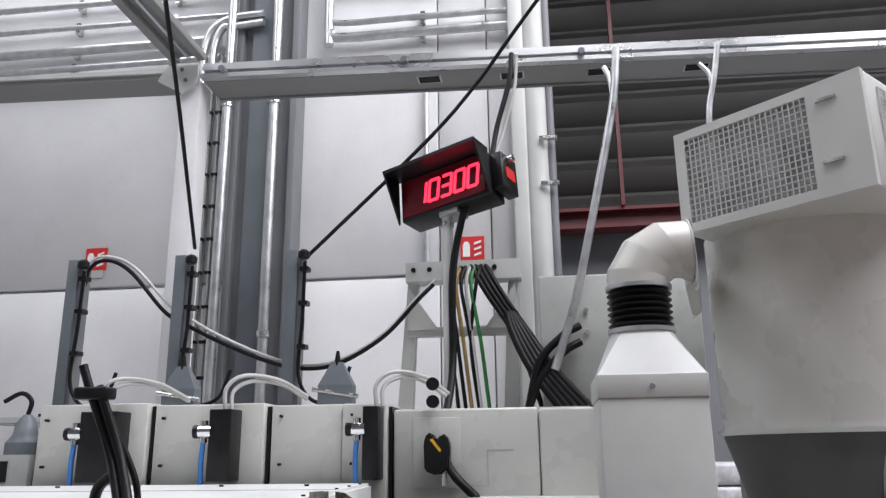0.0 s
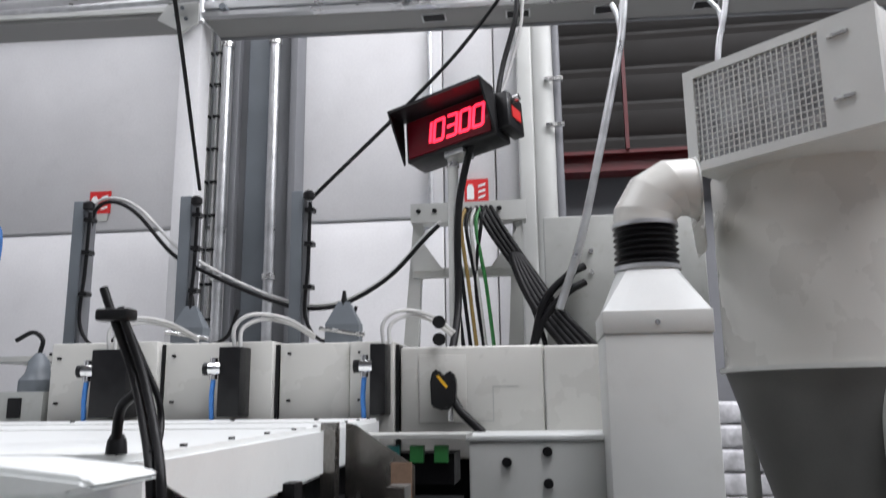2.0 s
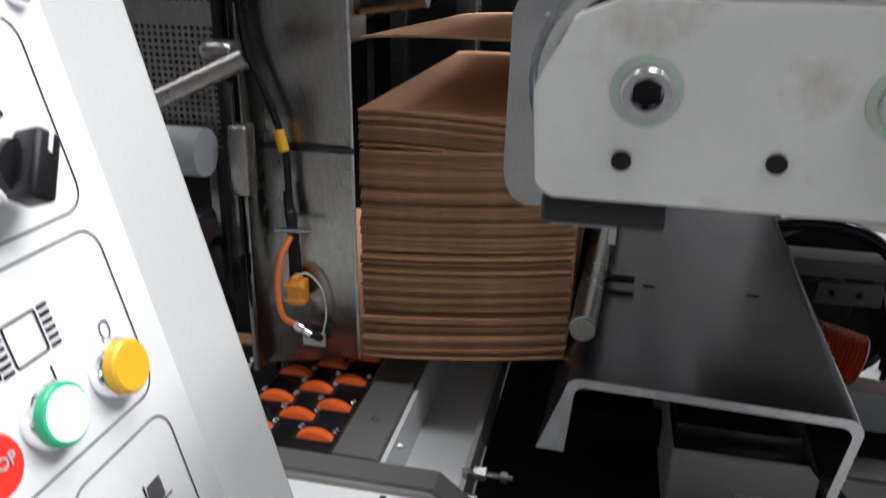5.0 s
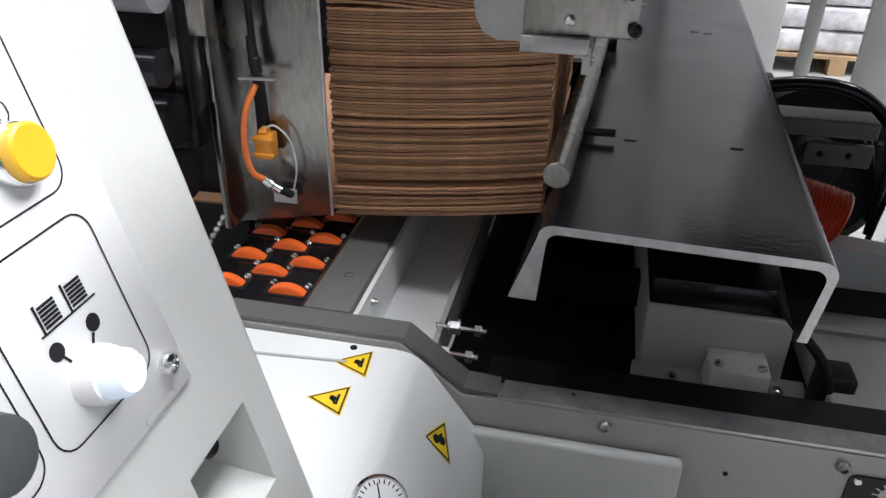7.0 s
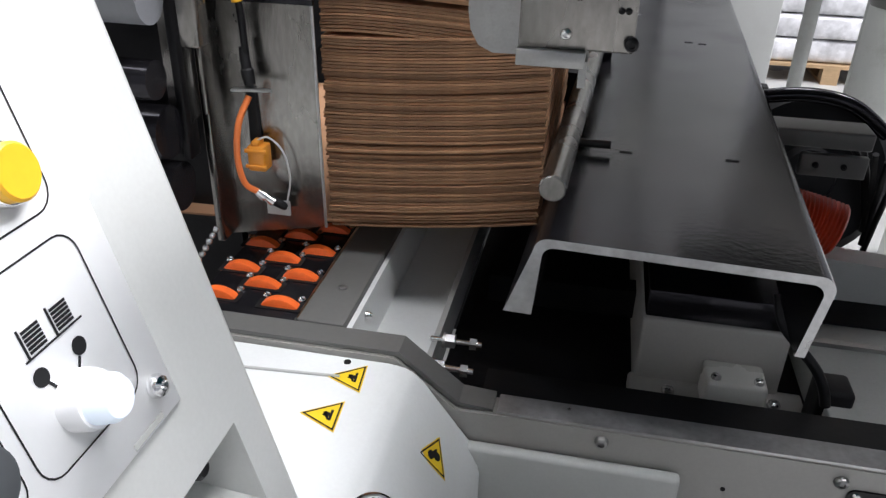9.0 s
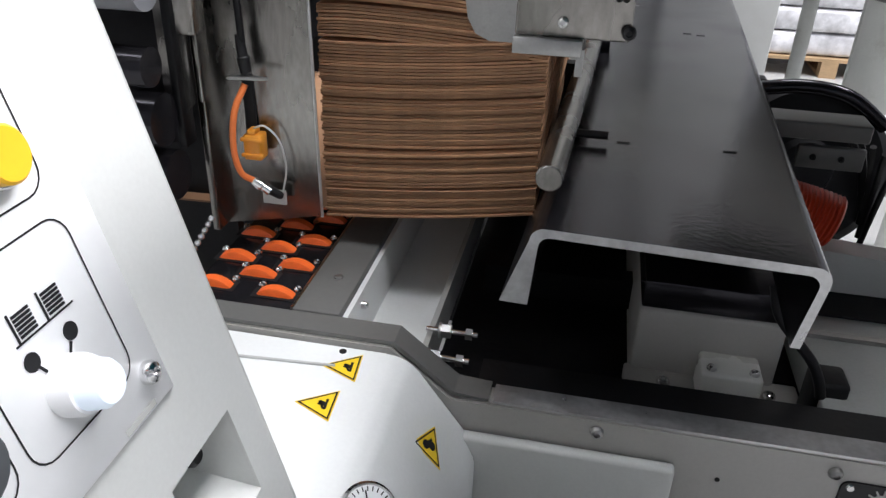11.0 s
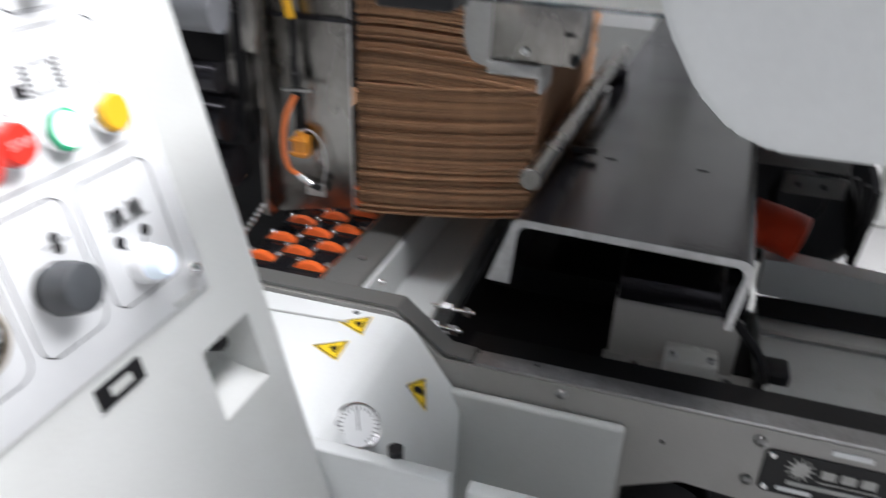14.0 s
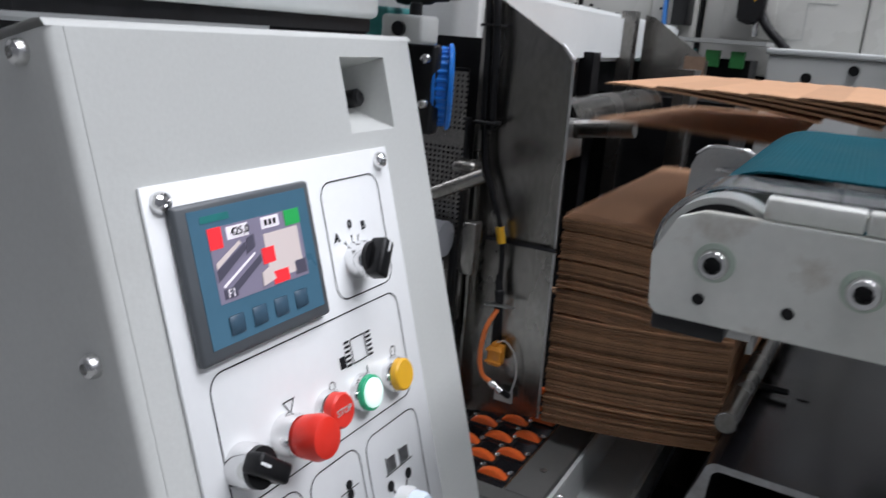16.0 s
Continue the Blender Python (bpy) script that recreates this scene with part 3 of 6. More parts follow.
def portal_frame():
    ob = thing("cable_portal", (0.4, 4.8, 2.2), "pale grey cable portal frame with hanging cables", "frame")
    for x0, x1 in ((0.08, 0.02), (0.7, 0.66)):
        part("leg", loft([[(x1 - 0.03, 4.78, 2.2), (x1 + 0.06, 4.78, 2.2), (x1 + 0.06, 4.86, 2.2), (x1 - 0.03, 4.86, 2.2)], [(x0 - 0.02, 4.78, 3.05), (x0 + 0.04, 4.78, 3.05), (x0 + 0.04, 4.86, 3.05), (x0 - 0.02, 4.86, 3.05)]]), GREY, ob)
    part("crossbar", box((0.06, 4.76, 2.66), (0.72, 4.8, 2.72), 0.004), GREY, ob)
    part("bracket", prism([(0.06, 0), (0.25, 0), (0.06, 0.27)], 0.02, XZ(4.76, 0, 2.7)), GREY, ob)
    part("bracket", prism([(0.72, 0), (0.53, 0), (0.72, 0.27)], 0.02, XZ(4.76, 0, 2.7)), GREY, ob)
    bm = box((0.05, 4.72, 3.0), (0.76, 4.86, 3.03))
    part("top_shelf", bm, GREY, ob)
    part("top_lip", box((0.05, 4.72, 3.03), (0.76, 4.73, 3.12)), GREY, ob)
    for k in range(6):
        part("gland", rod((0.1 + 0.1 * k, 4.71, 3.07), (0.1 + 0.1 * k, 4.72, 3.07), 0.015), BLACK, ob)
    random.seed(5)
    for k in range(11):
        x = 0.34 + 0.03 * k
        xb = 0.36 + 0.03 * k + random.uniform(-0.05, 0.05)
        m = {2: mat("tan_cable", (0.3, 0.2, 0.06), 0.5), 4: WHITEH, 5: GREENC}.get(k, RUBBER)
        pts = [(x, 4.74, 3.1), (x - 0.03, 4.66, 2.95), (xb - 0.04, 4.66, 2.6), (xb, 4.7, 2.2)]
        if k > 6:
            pts = [(x - 0.1, 4.74, 3.1), (x, 4.64, 2.9), (x + 0.18, 4.62, 2.6), (x + 0.3 + 0.03 * k - 0.2, 4.6, 2.2)]
        part("hanging_cable", tube(pts, 0.0115 if k < 7 else 0.016, 8, 8), m, ob)


portal_frame()


def counter_display():
    m = axes((0.345, 4.2, 3.43), (0.9, -0.42, 0.0), (0, 0, 1))
    m = m @ pose(0, 0, 0, -6, 0, 7)
    ob = thing("counter_display", (0, 0, 0), "black counter display with glowing red digits on a pole", "display", m=m)
    part("housing", box((-0.29, -0.14, -0.2), (0.29, 0.13, -0.02), 0.01), BLACK, ob, local=True)
    hood = box((-0.3, 0.12, -0.02), (0.3, 0.14, 0.13))
    hood = prism([(-0.02, 0.14), (0.13, 0.14), (-0.02, -0.15)], 0.012, axes((-0.3, 0, 0), (0, 0, 1), (0, 1, 0)), bm=hood)
    hood = prism([(-0.02, 0.14), (0.13, 0.14), (-0.02, -0.15)], 0.012, axes((0.3, 0, 0), (0, 0, 1), (0, 1, 0)), bm=hood)
    part("hood", hood, BLACK, ob, local=True)
    part("filter", box((-0.27, -0.12, -0.02), (0.27, 0.11, -0.012)), LEDOFF, ob, "dark red filter pane", local=True)
    segs = {"1": "bc", "0": "abcdef", "3": "abgcd"}
    w, h, t = 0.062, 0.125, 0.017
    lay = {"a": (0, h / 2, w, t), "d": (0, -h / 2, w, t), "g": (0, 0, w, t), "b": (w / 2, h / 4, t, h / 2), "c": (w / 2, -h / 4, t, h / 2), "e": (-w / 2, -h / 4, t, h / 2), "f": (-w / 2, h / 4, t, h / 2)}
    for i, ch in enumerate("10300"):
        bm = None
        for sname in segs[ch]:
            cx, cy, sw, sh = lay[sname]
            bm = box((cx - sw / 2, cy - sh / 2, 0), (cx + sw / 2, cy + sh / 2, 0.002), bm=bm)
        bm.transform(Matrix.Translation((-0.142 + 0.086 * i, -0.005, -0.011)) @ Matrix(((1, 0.14, 0, 0), (0, 1, 0, 0), (0, 0, 1, 0), (0, 0, 0, 1))))
        part("digit", bm, LED, ob, "glowing red digit " + ch, local=True)
    part("side_box", box((0.29, -0.1, -0.24), (0.36, 0.12, -0.06), 0.008), BLACK, ob, local=True)
    part("side_label", box((0.361, -0.03, -0.2), (0.365, 0.04, -0.1)), SIGNR, ob, "small red and white label", local=True)
    part("connector", rod((0.36, 0.09, -0.13), (0.4, 0.09, -0.13), 0.02), BRIGHT, ob, local=True)
    part("bracket", box((-0.05, -0.17, -0.16), (0.07, -0.14, -0.04)), GALV, ob, local=True)
    ob = thing("display_pole", (0.36, 4.25, 2.0), "pale grey pole that carries the counter display", "pole")
    part("tube", rod((0.37, 4.27, 1.9), (0.37, 4.27, 3.31), 0.03), GREY, ob)
    part("collar", rod((0.37, 4.27, 3.2), (0.37, 4.27, 3.23), 0.036), BRIGHT, ob)
    part("cable", tube([(0.52, 4.2, 3.4), (0.45, 4.22, 3.2), (0.4, 4.22, 2.9), (0.395, 4.2, 2.4), (0.38, 3.9, 2.05), (0.44, 3.68, 1.9), (0.56, 3.62, 1.78)], 0.02, 8, 8), RUBBER, ob)


counter_display()


# ---------------------------------------------------------------- the machine behind
def cabinets():
    y = 3.75
    edges = (-1.62, -1.015, -0.43, 0.16)
    for k, (x0, x1) in enumerate(zip(edges, edges[1:])):
        ob = thing("drive_cabinet", (x0, y, 1.86), "light grey steel drive cabinet with rounded corners", "cabinet", "drive cabinets")
        xm = x0 + (x1 - x0) * 0.6
        part("body", box((x0 + 0.01, y, 1.7), (xm, y + 0.5, 2.225 - 0.012 * k), 0.007, 2), CREAM, ob)
        part("door", box((xm + 0.005, y - 0.02, 1.7), (x1 - 0.02, y + 0.5, 2.225 - 0.012 * k), 0.007, 2), CREAM, ob)
        part("gasket", box((x1 - 0.018, y + 0.02, 1.7), (x1 - 0.002, y + 0.5, 2.21 - 0.012 * k)), BLACK, ob)
        for sx in (x0 + 0.06, xm + 0.05):
            for z in (1.93, 2.15):
                part("screw", rod((sx, y - 0.024, z), (sx, y + 0.01, z), 0.007, seg=8), BLACK, ob)
    for x0, x1 in ((-1.3, -1.12), (-0.665, -0.56), (0.055, 0.125)):
        ob = thing("valve_block", (x0, 3.55, 1.86), "black valve block with blue and white hoses", "valve")
        part("body", box((x0, 3.6, 1.86), (x1, 3.74, 2.18), 0.004), BLACK, ob)
        part("fitting", rod((x0 - 0.05, 3.62, 2.08), (x0 + 0.01, 3.62, 2.08), 0.03), CHROME, ob)
        part("fitting", rod((x0 - 0.03, 3.62, 2.03), (x0 - 0.03, 3.62, 2.13), 0.018), CHROME, ob)
        part("gauge", rod((x0 - 0.08, 3.63, 2.08), (x0 - 0.05, 3.63, 2.08), 0.03), BLACK, ob)
        part("hose", tube([(x0 - 0.03, 3.62, 2.03), (x0 - 0.035, 3.62, 1.95), (x0 - 0.03, 3.62, 1.84)], 0.012, 8, 6), BLUEH, ob, "blue air hose")
        part("hose", tube([(x0 + 0.05, 3.66, 2.18), (x0 + 0.05, 3.66, 2.28), (x0 + 0.12, 3.7, 2.34), (x0 + 0.24, 3.85, 2.33), (x0 + 0.34, 4.0, 2.26)], 0.01, 8, 8), WHITEH, ob, "white air hose")
        part("hose", tube([(x0 + 0.08, 3.66, 2.18), (x0 + 0.08, 3.68, 2.27), (x0 + 0.15, 3.75, 2.32), (x0 + 0.24, 3.9, 2.31), (x0 + 0.32, 4.05, 2.25)], 0.01, 8, 8), WHITEH, ob, "white air hose")
    for x in (-1.05, -0.2):
        ob = thing("plug_connector", (x, 4.1, 2.2), "grey heavy-duty plug on the cabinet's top", "plug", "plugs")
        part("housing", loft([[(x - s, 4.1 - s * 0.5, z), (x + s, 4.1 - s * 0.5, z), (x + s, 4.1 + s * 0.5, z), (x - s, 4.1 + s * 0.5, z)] for z, s in ((2.2, 0.09), (2.32, 0.09), (2.38, 0.06), (2.44, 0.03))]), BLUEG, ob)
        part("clip", rod((x - 0.12, 4.06, 2.3), (x + 0.12, 4.06, 2.26), 0.012), BRIGHT, ob)
        part("gland", rod((x, 4.1, 2.42), (x, 4.1, 2.5), 0.02, 0.008), BLACK, ob)
    ob = thing("machine_end_panel", (0.6, 3.75, 1.7), "cream machine end panel with a dark handle", "machine panel")
    part("panel", box((0.17, y - 0.01, 1.66), (0.835, y + 0.5, 2.17), 0.012), CREAM, ob)
    part("panel", box((0.84, y - 0.02, 1.66), (1.12, y + 0.5, 2.165), 0.012), CREAM, ob)
    for lo, hi in (((0.6, 1.98), (0.72, 1.985)), ((0.6, 1.83), (0.604, 1.98)), ((0.5, 1.826), (0.604, 1.83))):
        part("seam", box((lo[0], y - 0.013, lo[1]), (hi[0], y - 0.0085, hi[1])), GREYD, ob)
    part("latch_knob", lathe((0.36, y - 0.01, 2.28), (0, -1, 0), ((0, 0.012), (0.02, 0.012), (0.03, 0.03), (0.05, 0.03))), BLACK, ob)
    part("latch_knob", lathe((0.36, y - 0.01, 2.2), (0, -1, 0), ((0, 0.012), (0.02, 0.012), (0.03, 0.03), (0.05, 0.03))), BLACK, ob)
    part("mount_plate", box((0.26, y - 0.02, 1.82), (0.48, y - 0.012, 2.13), 0.002), CREAM, ob)
    part("handle", prism([(-0.055, -0.08), (0.0, -0.1), (0.055, -0.07), (0.06, 0.03), (0.045, 0.075), (0.02, 0.08), (0.0, 0.05), (-0.02, 0.085), (-0.045, 0.085), (-0.06, 0.04)], 0.07, XZ(y - 0.02, 0.38, 1.975), bevel=0.008), BLACK, ob, "black plastic twin plug")
    part("plug_label", prism([(-0.03, 0.055), (0.015, 0.0), (0.022, 0.01), (-0.018, 0.06)], 0.004, XZ(y - 0.09, 0.38, 1.975)), YELLOW, ob, "small yellow label")
    part("stem", rod((0.41, y - 0.05, 1.83), (0.41, y - 0.05, 1.89), 0.016), BRIGHT, ob)
    ob = thing("machine_base_cabinet", (0.8, 3.3, 0), "low pale grey machine base with a flat top", "machine base")
    part("body", box((0.53, 3.3, 0.0), (1.1, 3.74, 1.76), 0.01), GREY, ob)
    part("cover", box((0.52, 3.29, 1.76), (1.12, 3.74, 1.785), 0.006), HOODW, ob)
    for x, z in ((0.68, 1.68), (0.84, 1.72), (0.84, 1.6)):
        part("bolt", rod((x, 3.28, z), (x, 3.3, z), 0.02, seg=10), BLACK, ob)
    # Near-black block; its colour stands in for shade behind the cabinets.
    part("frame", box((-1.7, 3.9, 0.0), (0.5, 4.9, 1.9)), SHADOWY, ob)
    part("top_deck", box((-2.4, 4.25, 2.17), (1.1, 5.0, 2.2)), CREAM, ob)
    ob = thing("control_cabinet", (1.0, 4.6, 2.2), "grey control cabinet behind the duct with thick black cables", "cabinet")
    part("body", box((0.86, 4.5, 2.15), (1.75, 5.0, 2.95), 0.01), GREYD, ob)
    for z in (2.62, 2.74):
        part("bolt", rod((1.12, 4.48, z), (1.12, 4.5, z), 0.015, seg=8), BRIGHT, ob)
    for k in range(5):
        part("cable", tube([(0.66, 4.7, 2.85), (0.7 + 0.02 * k, 4.55, 2.65), (0.8 + 0.03 * k, 4.45, 2.42), (0.95 + 0.04 * k, 4.4, 2.2)], 0.024, 8, 8), RUBBER, ob)
    for z in (2.65, 2.56):
        part("cable", tube([(1.08, 4.45, z), (0.98, 4.42, z - 0.06), (0.85, 4.42, z - 0.2), (0.78, 4.42, 2.2)], 0.022, 8, 8), RUBBER, ob)


cabinets()


def blue_motor():
    ob = thing("pump_motor", (-2.2, 4.3, 2.0), "grey motor on a dark bracket beside the cabinets", "motor")
    part("bracket", box((-1.95, 3.75, 1.84), (-1.64, 4.1, 1.99)), GREYD, ob)
    part("slot", box((-1.82, 3.74, 1.86), (-1.75, 3.75, 1.96)), BLACK, ob)
    part("body", lathe((-1.78, 3.9, 1.99), (0, 0, 1), ((0, 0.09), (0.06, 0.09), (0.1, 0.06), (0.16, 0.05), (0.2, 0.02))), BLUEG, ob)
    part("lead", tube([(-1.78, 3.9, 2.19), (-1.77, 3.9, 2.26), (-1.83, 3.9, 2.3), (-1.92, 3.9, 2.26)], 0.012, 8, 8), RUBBER, ob)
    ob = thing("drive_motor", (-2.7, 4.0, 2.0), "blue electric drive motor with a tall cable post", "motor")
    part("body", lathe((-3.0, 4.0, 2.1), (1, 0, 0), ((0, 0.12), (0.05, 0.14), (0.5, 0.14), (0.55, 0.11), (0.8, 0.09), (0.82, 0.05))), MOTORB, ob)
    for k in range(12):
        part("fin", lathe((-2.94 + 0.035 * k, 4.0, 2.1), (1, 0, 0), ((0, 0.15), (0.01, 0.15))), MOTORB, ob)
    part("foot", box((-3.0, 3.85, 1.86), (-2.2, 4.15, 1.96)), TEALB, ob)
    part("post", box((-2.66, 4.4, 2.0), (-2.56, 4.5, 3.1)), BLUEG, ob)
    part("lead", tube([(-2.56, 4.42, 3.08), (-2.48, 4.42, 2.95), (-2.5, 4.42, 2.6), (-2.54, 4.42, 2.3)], 0.016, 8, 8), BLUEH, ob)
    ob = thing("side_machine_rail", (-2.0, 4.2, 1.8), "white machine rail under the drive motor", "machine rail")
    part("rail", box((-3.6, 3.7, 1.72), (-1.64, 4.3, 1.84)), GREY, ob)


blue_motor()


# ---------------------------------------------------------------- suction duct and filter
def suction_duct():
    ob = thing("suction_duct", (1.25, 3.2, 0), "grey square suction duct with round bellows and elbow", "duct")
    x0, x1, y0, y1 = 1.062, 1.442, 3.0, 3.38
    part("shaft", box((x0, y0, 0), (x1, y1, 2.15), 0.004), GREY, ob)
    part("collar", box((x0 - 0.006, y0 - 0.006, 2.15), (x1 + 0.006, y1 + 0.006, 2.235), 0.004), GREY, ob)
    part("bolt", rod((1.25, y0 - 0.015, 2.19), (1.25, y0, 2.19), 0.01, seg=8), BRIGHT, ob)
    cx, cy = (x0 + x1) / 2, (y0 + y1) / 2
    n = 32
    lower, upper = [], []
    for k in range(n):
        a = 2 * math.pi * k / n
        c, s_ = math.cos(a), math.sin(a)
        f = 0.19 / max(abs(c), abs(s_))
        lower.append((cx + f * c, cy + f * s_, 2.235)), upper.append((cx + 0.118 * c, cy + 0.118 * s_, 2.405))
    part("transition", smooth(loft([lower, upper]), 38), HOODW, ob)
    bell = []
    for k in range(17):
        bell.append((0.012 * k, 0.125 if k % 2 else 0.108))
    part("bellows", lathe((cx, cy, 2.4), (0, 0, 1), [(0, 0.1)] + bell, 32), BLACK, ob, "black ribbed rubber bellows")
    for z in (2.405, 2.575):
        part("band", rod((cx, cy, z), (cx, cy, z + 0.016), 0.128, seg=32), GALV, ob)
    ring = [2 * math.pi * k / 28 for k in range(28)]

    def gore(x, z, lean, r=0.122):
        """One round section of the segmented elbow, leaning from upright to level."""
        c, s_ = math.cos(radians(lean)), math.sin(radians(lean))
        return [(x + r * math.cos(a) * c, cy + r * math.sin(a), z - r * math.cos(a) * s_) for a in ring]

    cuts = [(cx, 2.59, 0), (cx + 0.004, 2.632, 12), (cx + 0.05, 2.7, 38), (cx + 0.125, 2.735, 66), (cx + 0.2, 2.728, 88)]
    for one, two in zip(cuts, cuts[1:]):
        part("elbow_segment", smooth(loft([gore(*one), gore(*two)]), 50), CREAM, ob)
    part("flange", loft([gore(cx + 0.2, 2.728, 88, 0.127), gore(cx + 0.208, 2.728, 88, 0.127)]), GREYD, ob)
    square = lambda a, r: r / max(abs(math.cos(a)), abs(math.sin(a)))
    part("inlet", loft([[(cx + 0.208 + 0.13 * w, cy + 0.02 + 0.6 * w + square(a, 0.126) * math.cos(a), 2.722 - 0.02 * w + square(a, 0.126) * math.sin(a)) for a in ring] for w in (0.0, 0.4, 1.0)]), CREAM, ob)


suction_duct()


def cyclone():
    cx, cy = 2.13, 3.85
    ob = thing("filter_cyclone", (cx, cy, 0), "large pale grey cylindrical dust filter with hopper", "dust filter")
    part("drum", rod((cx, cy, 2.05), (cx, cy, 2.95), 0.46, seg=64), CREAM, ob)
    part("flange", rod((cx, cy, 2.03), (cx, cy, 2.05), 0.485, seg=64), GREY, ob)
    # Darker paint than the drum, deepened to carry the hopper's shade too.
    part("hopper", rod((cx, cy, 1.0), (cx, cy, 2.03), 0.16, 0.46, seg=48), HOPPER, ob, "dark grey conical hopper")
    part("outlet", rod((cx, cy, 0.55), (cx, cy, 1.0), 0.16, seg=32), GREYD, ob)
    for a in (50, 90, 130):
        x, y = cx + 0.47 * math.cos(radians(a)), cy + 0.47 * math.sin(radians(a))
        part("leg", rod((x, y, 0), (x, y, 2.05), 0.035), GREYD, ob)
        part("leg_base", rod((x, y, 0), (x, y, 0.02), 0.1), GREYD, ob)
    m = axes((2.12, 3.62, 3.16), (0.72, -0.69, 0), (0, 0, 1))
    m = m @ Matrix.Translation((0, 0, -0.1))
    head = part("head_box", box((-0.42, -0.25, -0.42), (0.42, 0.23, 0.5), 0.012, m=m), GREY, ob)
    frame_bm = None
    for lo, hi in (((-0.42, -0.25, 0.5), (-0.37, 0.23, 0.53)), ((0.2, -0.25, 0.5), (0.42, 0.23, 0.53)), ((-0.37, -0.25, 0.5), (0.2, -0.21, 0.53)), ((-0.37, 0.19, 0.5), (0.2, 0.23, 0.53))):
        frame_bm = box(lo, hi, m=m, bm=frame_bm)
    part("door_frame", frame_bm, GREY, head)
    part("opening", box((-0.37, -0.21, 0.5), (0.2, 0.19, 0.504), m=m), mat("filter_fleece", (0.36, 0.365, 0.375), 0.8, var=0.35, scale=12), head, "pale filter fleece behind the grille")
    bm = None
    for k in range(24):
        x = -0.37 + 0.57 * k / 23
        bm = rod(m @ Vector((x, -0.21, 0.525)), m @ Vector((x, 0.19, 0.525)), 0.0034, seg=5, bm=bm)
    for k in range(15):
        y = -0.21 + 0.4 * k / 14
        bm = rod(m @ Vector((-0.37, y, 0.525)), m @ Vector((0.2, y, 0.525)), 0.0034, seg=5, bm=bm)
    tagged(part("grille", bm, GREY, head, "fine steel wire grille"), kind="stuff")
    for y in (-0.12, 0.14):
        part("hinge", box((0.24, y, 0.53), (0.32, y + 0.012, 0.545), m=m), BRIGHT, head)
    bm = None
    for k in range(14):
        z = 0.4 - 0.8 * k / 13
        bm = rod(m @ Vector((0.426, -0.2, z)), m @ Vector((0.426, 0.18, z)), 0.0035, seg=5, bm=bm)
    for k in range(12):
        y = -0.2 + 0.38 * k / 11
        bm = rod(m @ Vector((0.426, y, 0.4)), m @ Vector((0.426, y, -0.4)), 0.0035, seg=5, bm=bm)
    tagged(part("side_grille", bm, GREY, head, "fine steel wire grille"), kind="stuff")


cyclone()


def pallet_load():
    ob = thing("wrapped_pallet", (2.6, 6.9, 0), "tall pallet load in patterned film on a wooden pallet", "pallet")
    for k in range(6):
        part("deck_board", box((1.98, 6.33 + 0.18 * k, 0.12), (3.18, 6.43 + 0.18 * k, 0.145)), WOOD, ob)
    for x in (1.98, 2.52, 3.06):
        for y in (6.33, 6.78, 7.23):
            part("block", box((x, y, 0.022), (x + 0.12, y + 0.1, 0.12)), WOOD, ob)
        part("runner", box((x, 6.33, 0.0), (x + 0.12, 7.33, 0.022)), WOOD, ob)
    random.seed(8)
    for k in range(10):
        for j in range(3):
            jog = random.uniform(-0.012, 0.012)
            part("pack", box((2.0 + 0.385 * j, 6.36 + jog, 0.15 + 0.175 * k), (2.37 + 0.385 * j, 7.28, 0.315 + 0.175 * k), 0.03, 2), PALEW, ob)


pallet_load()


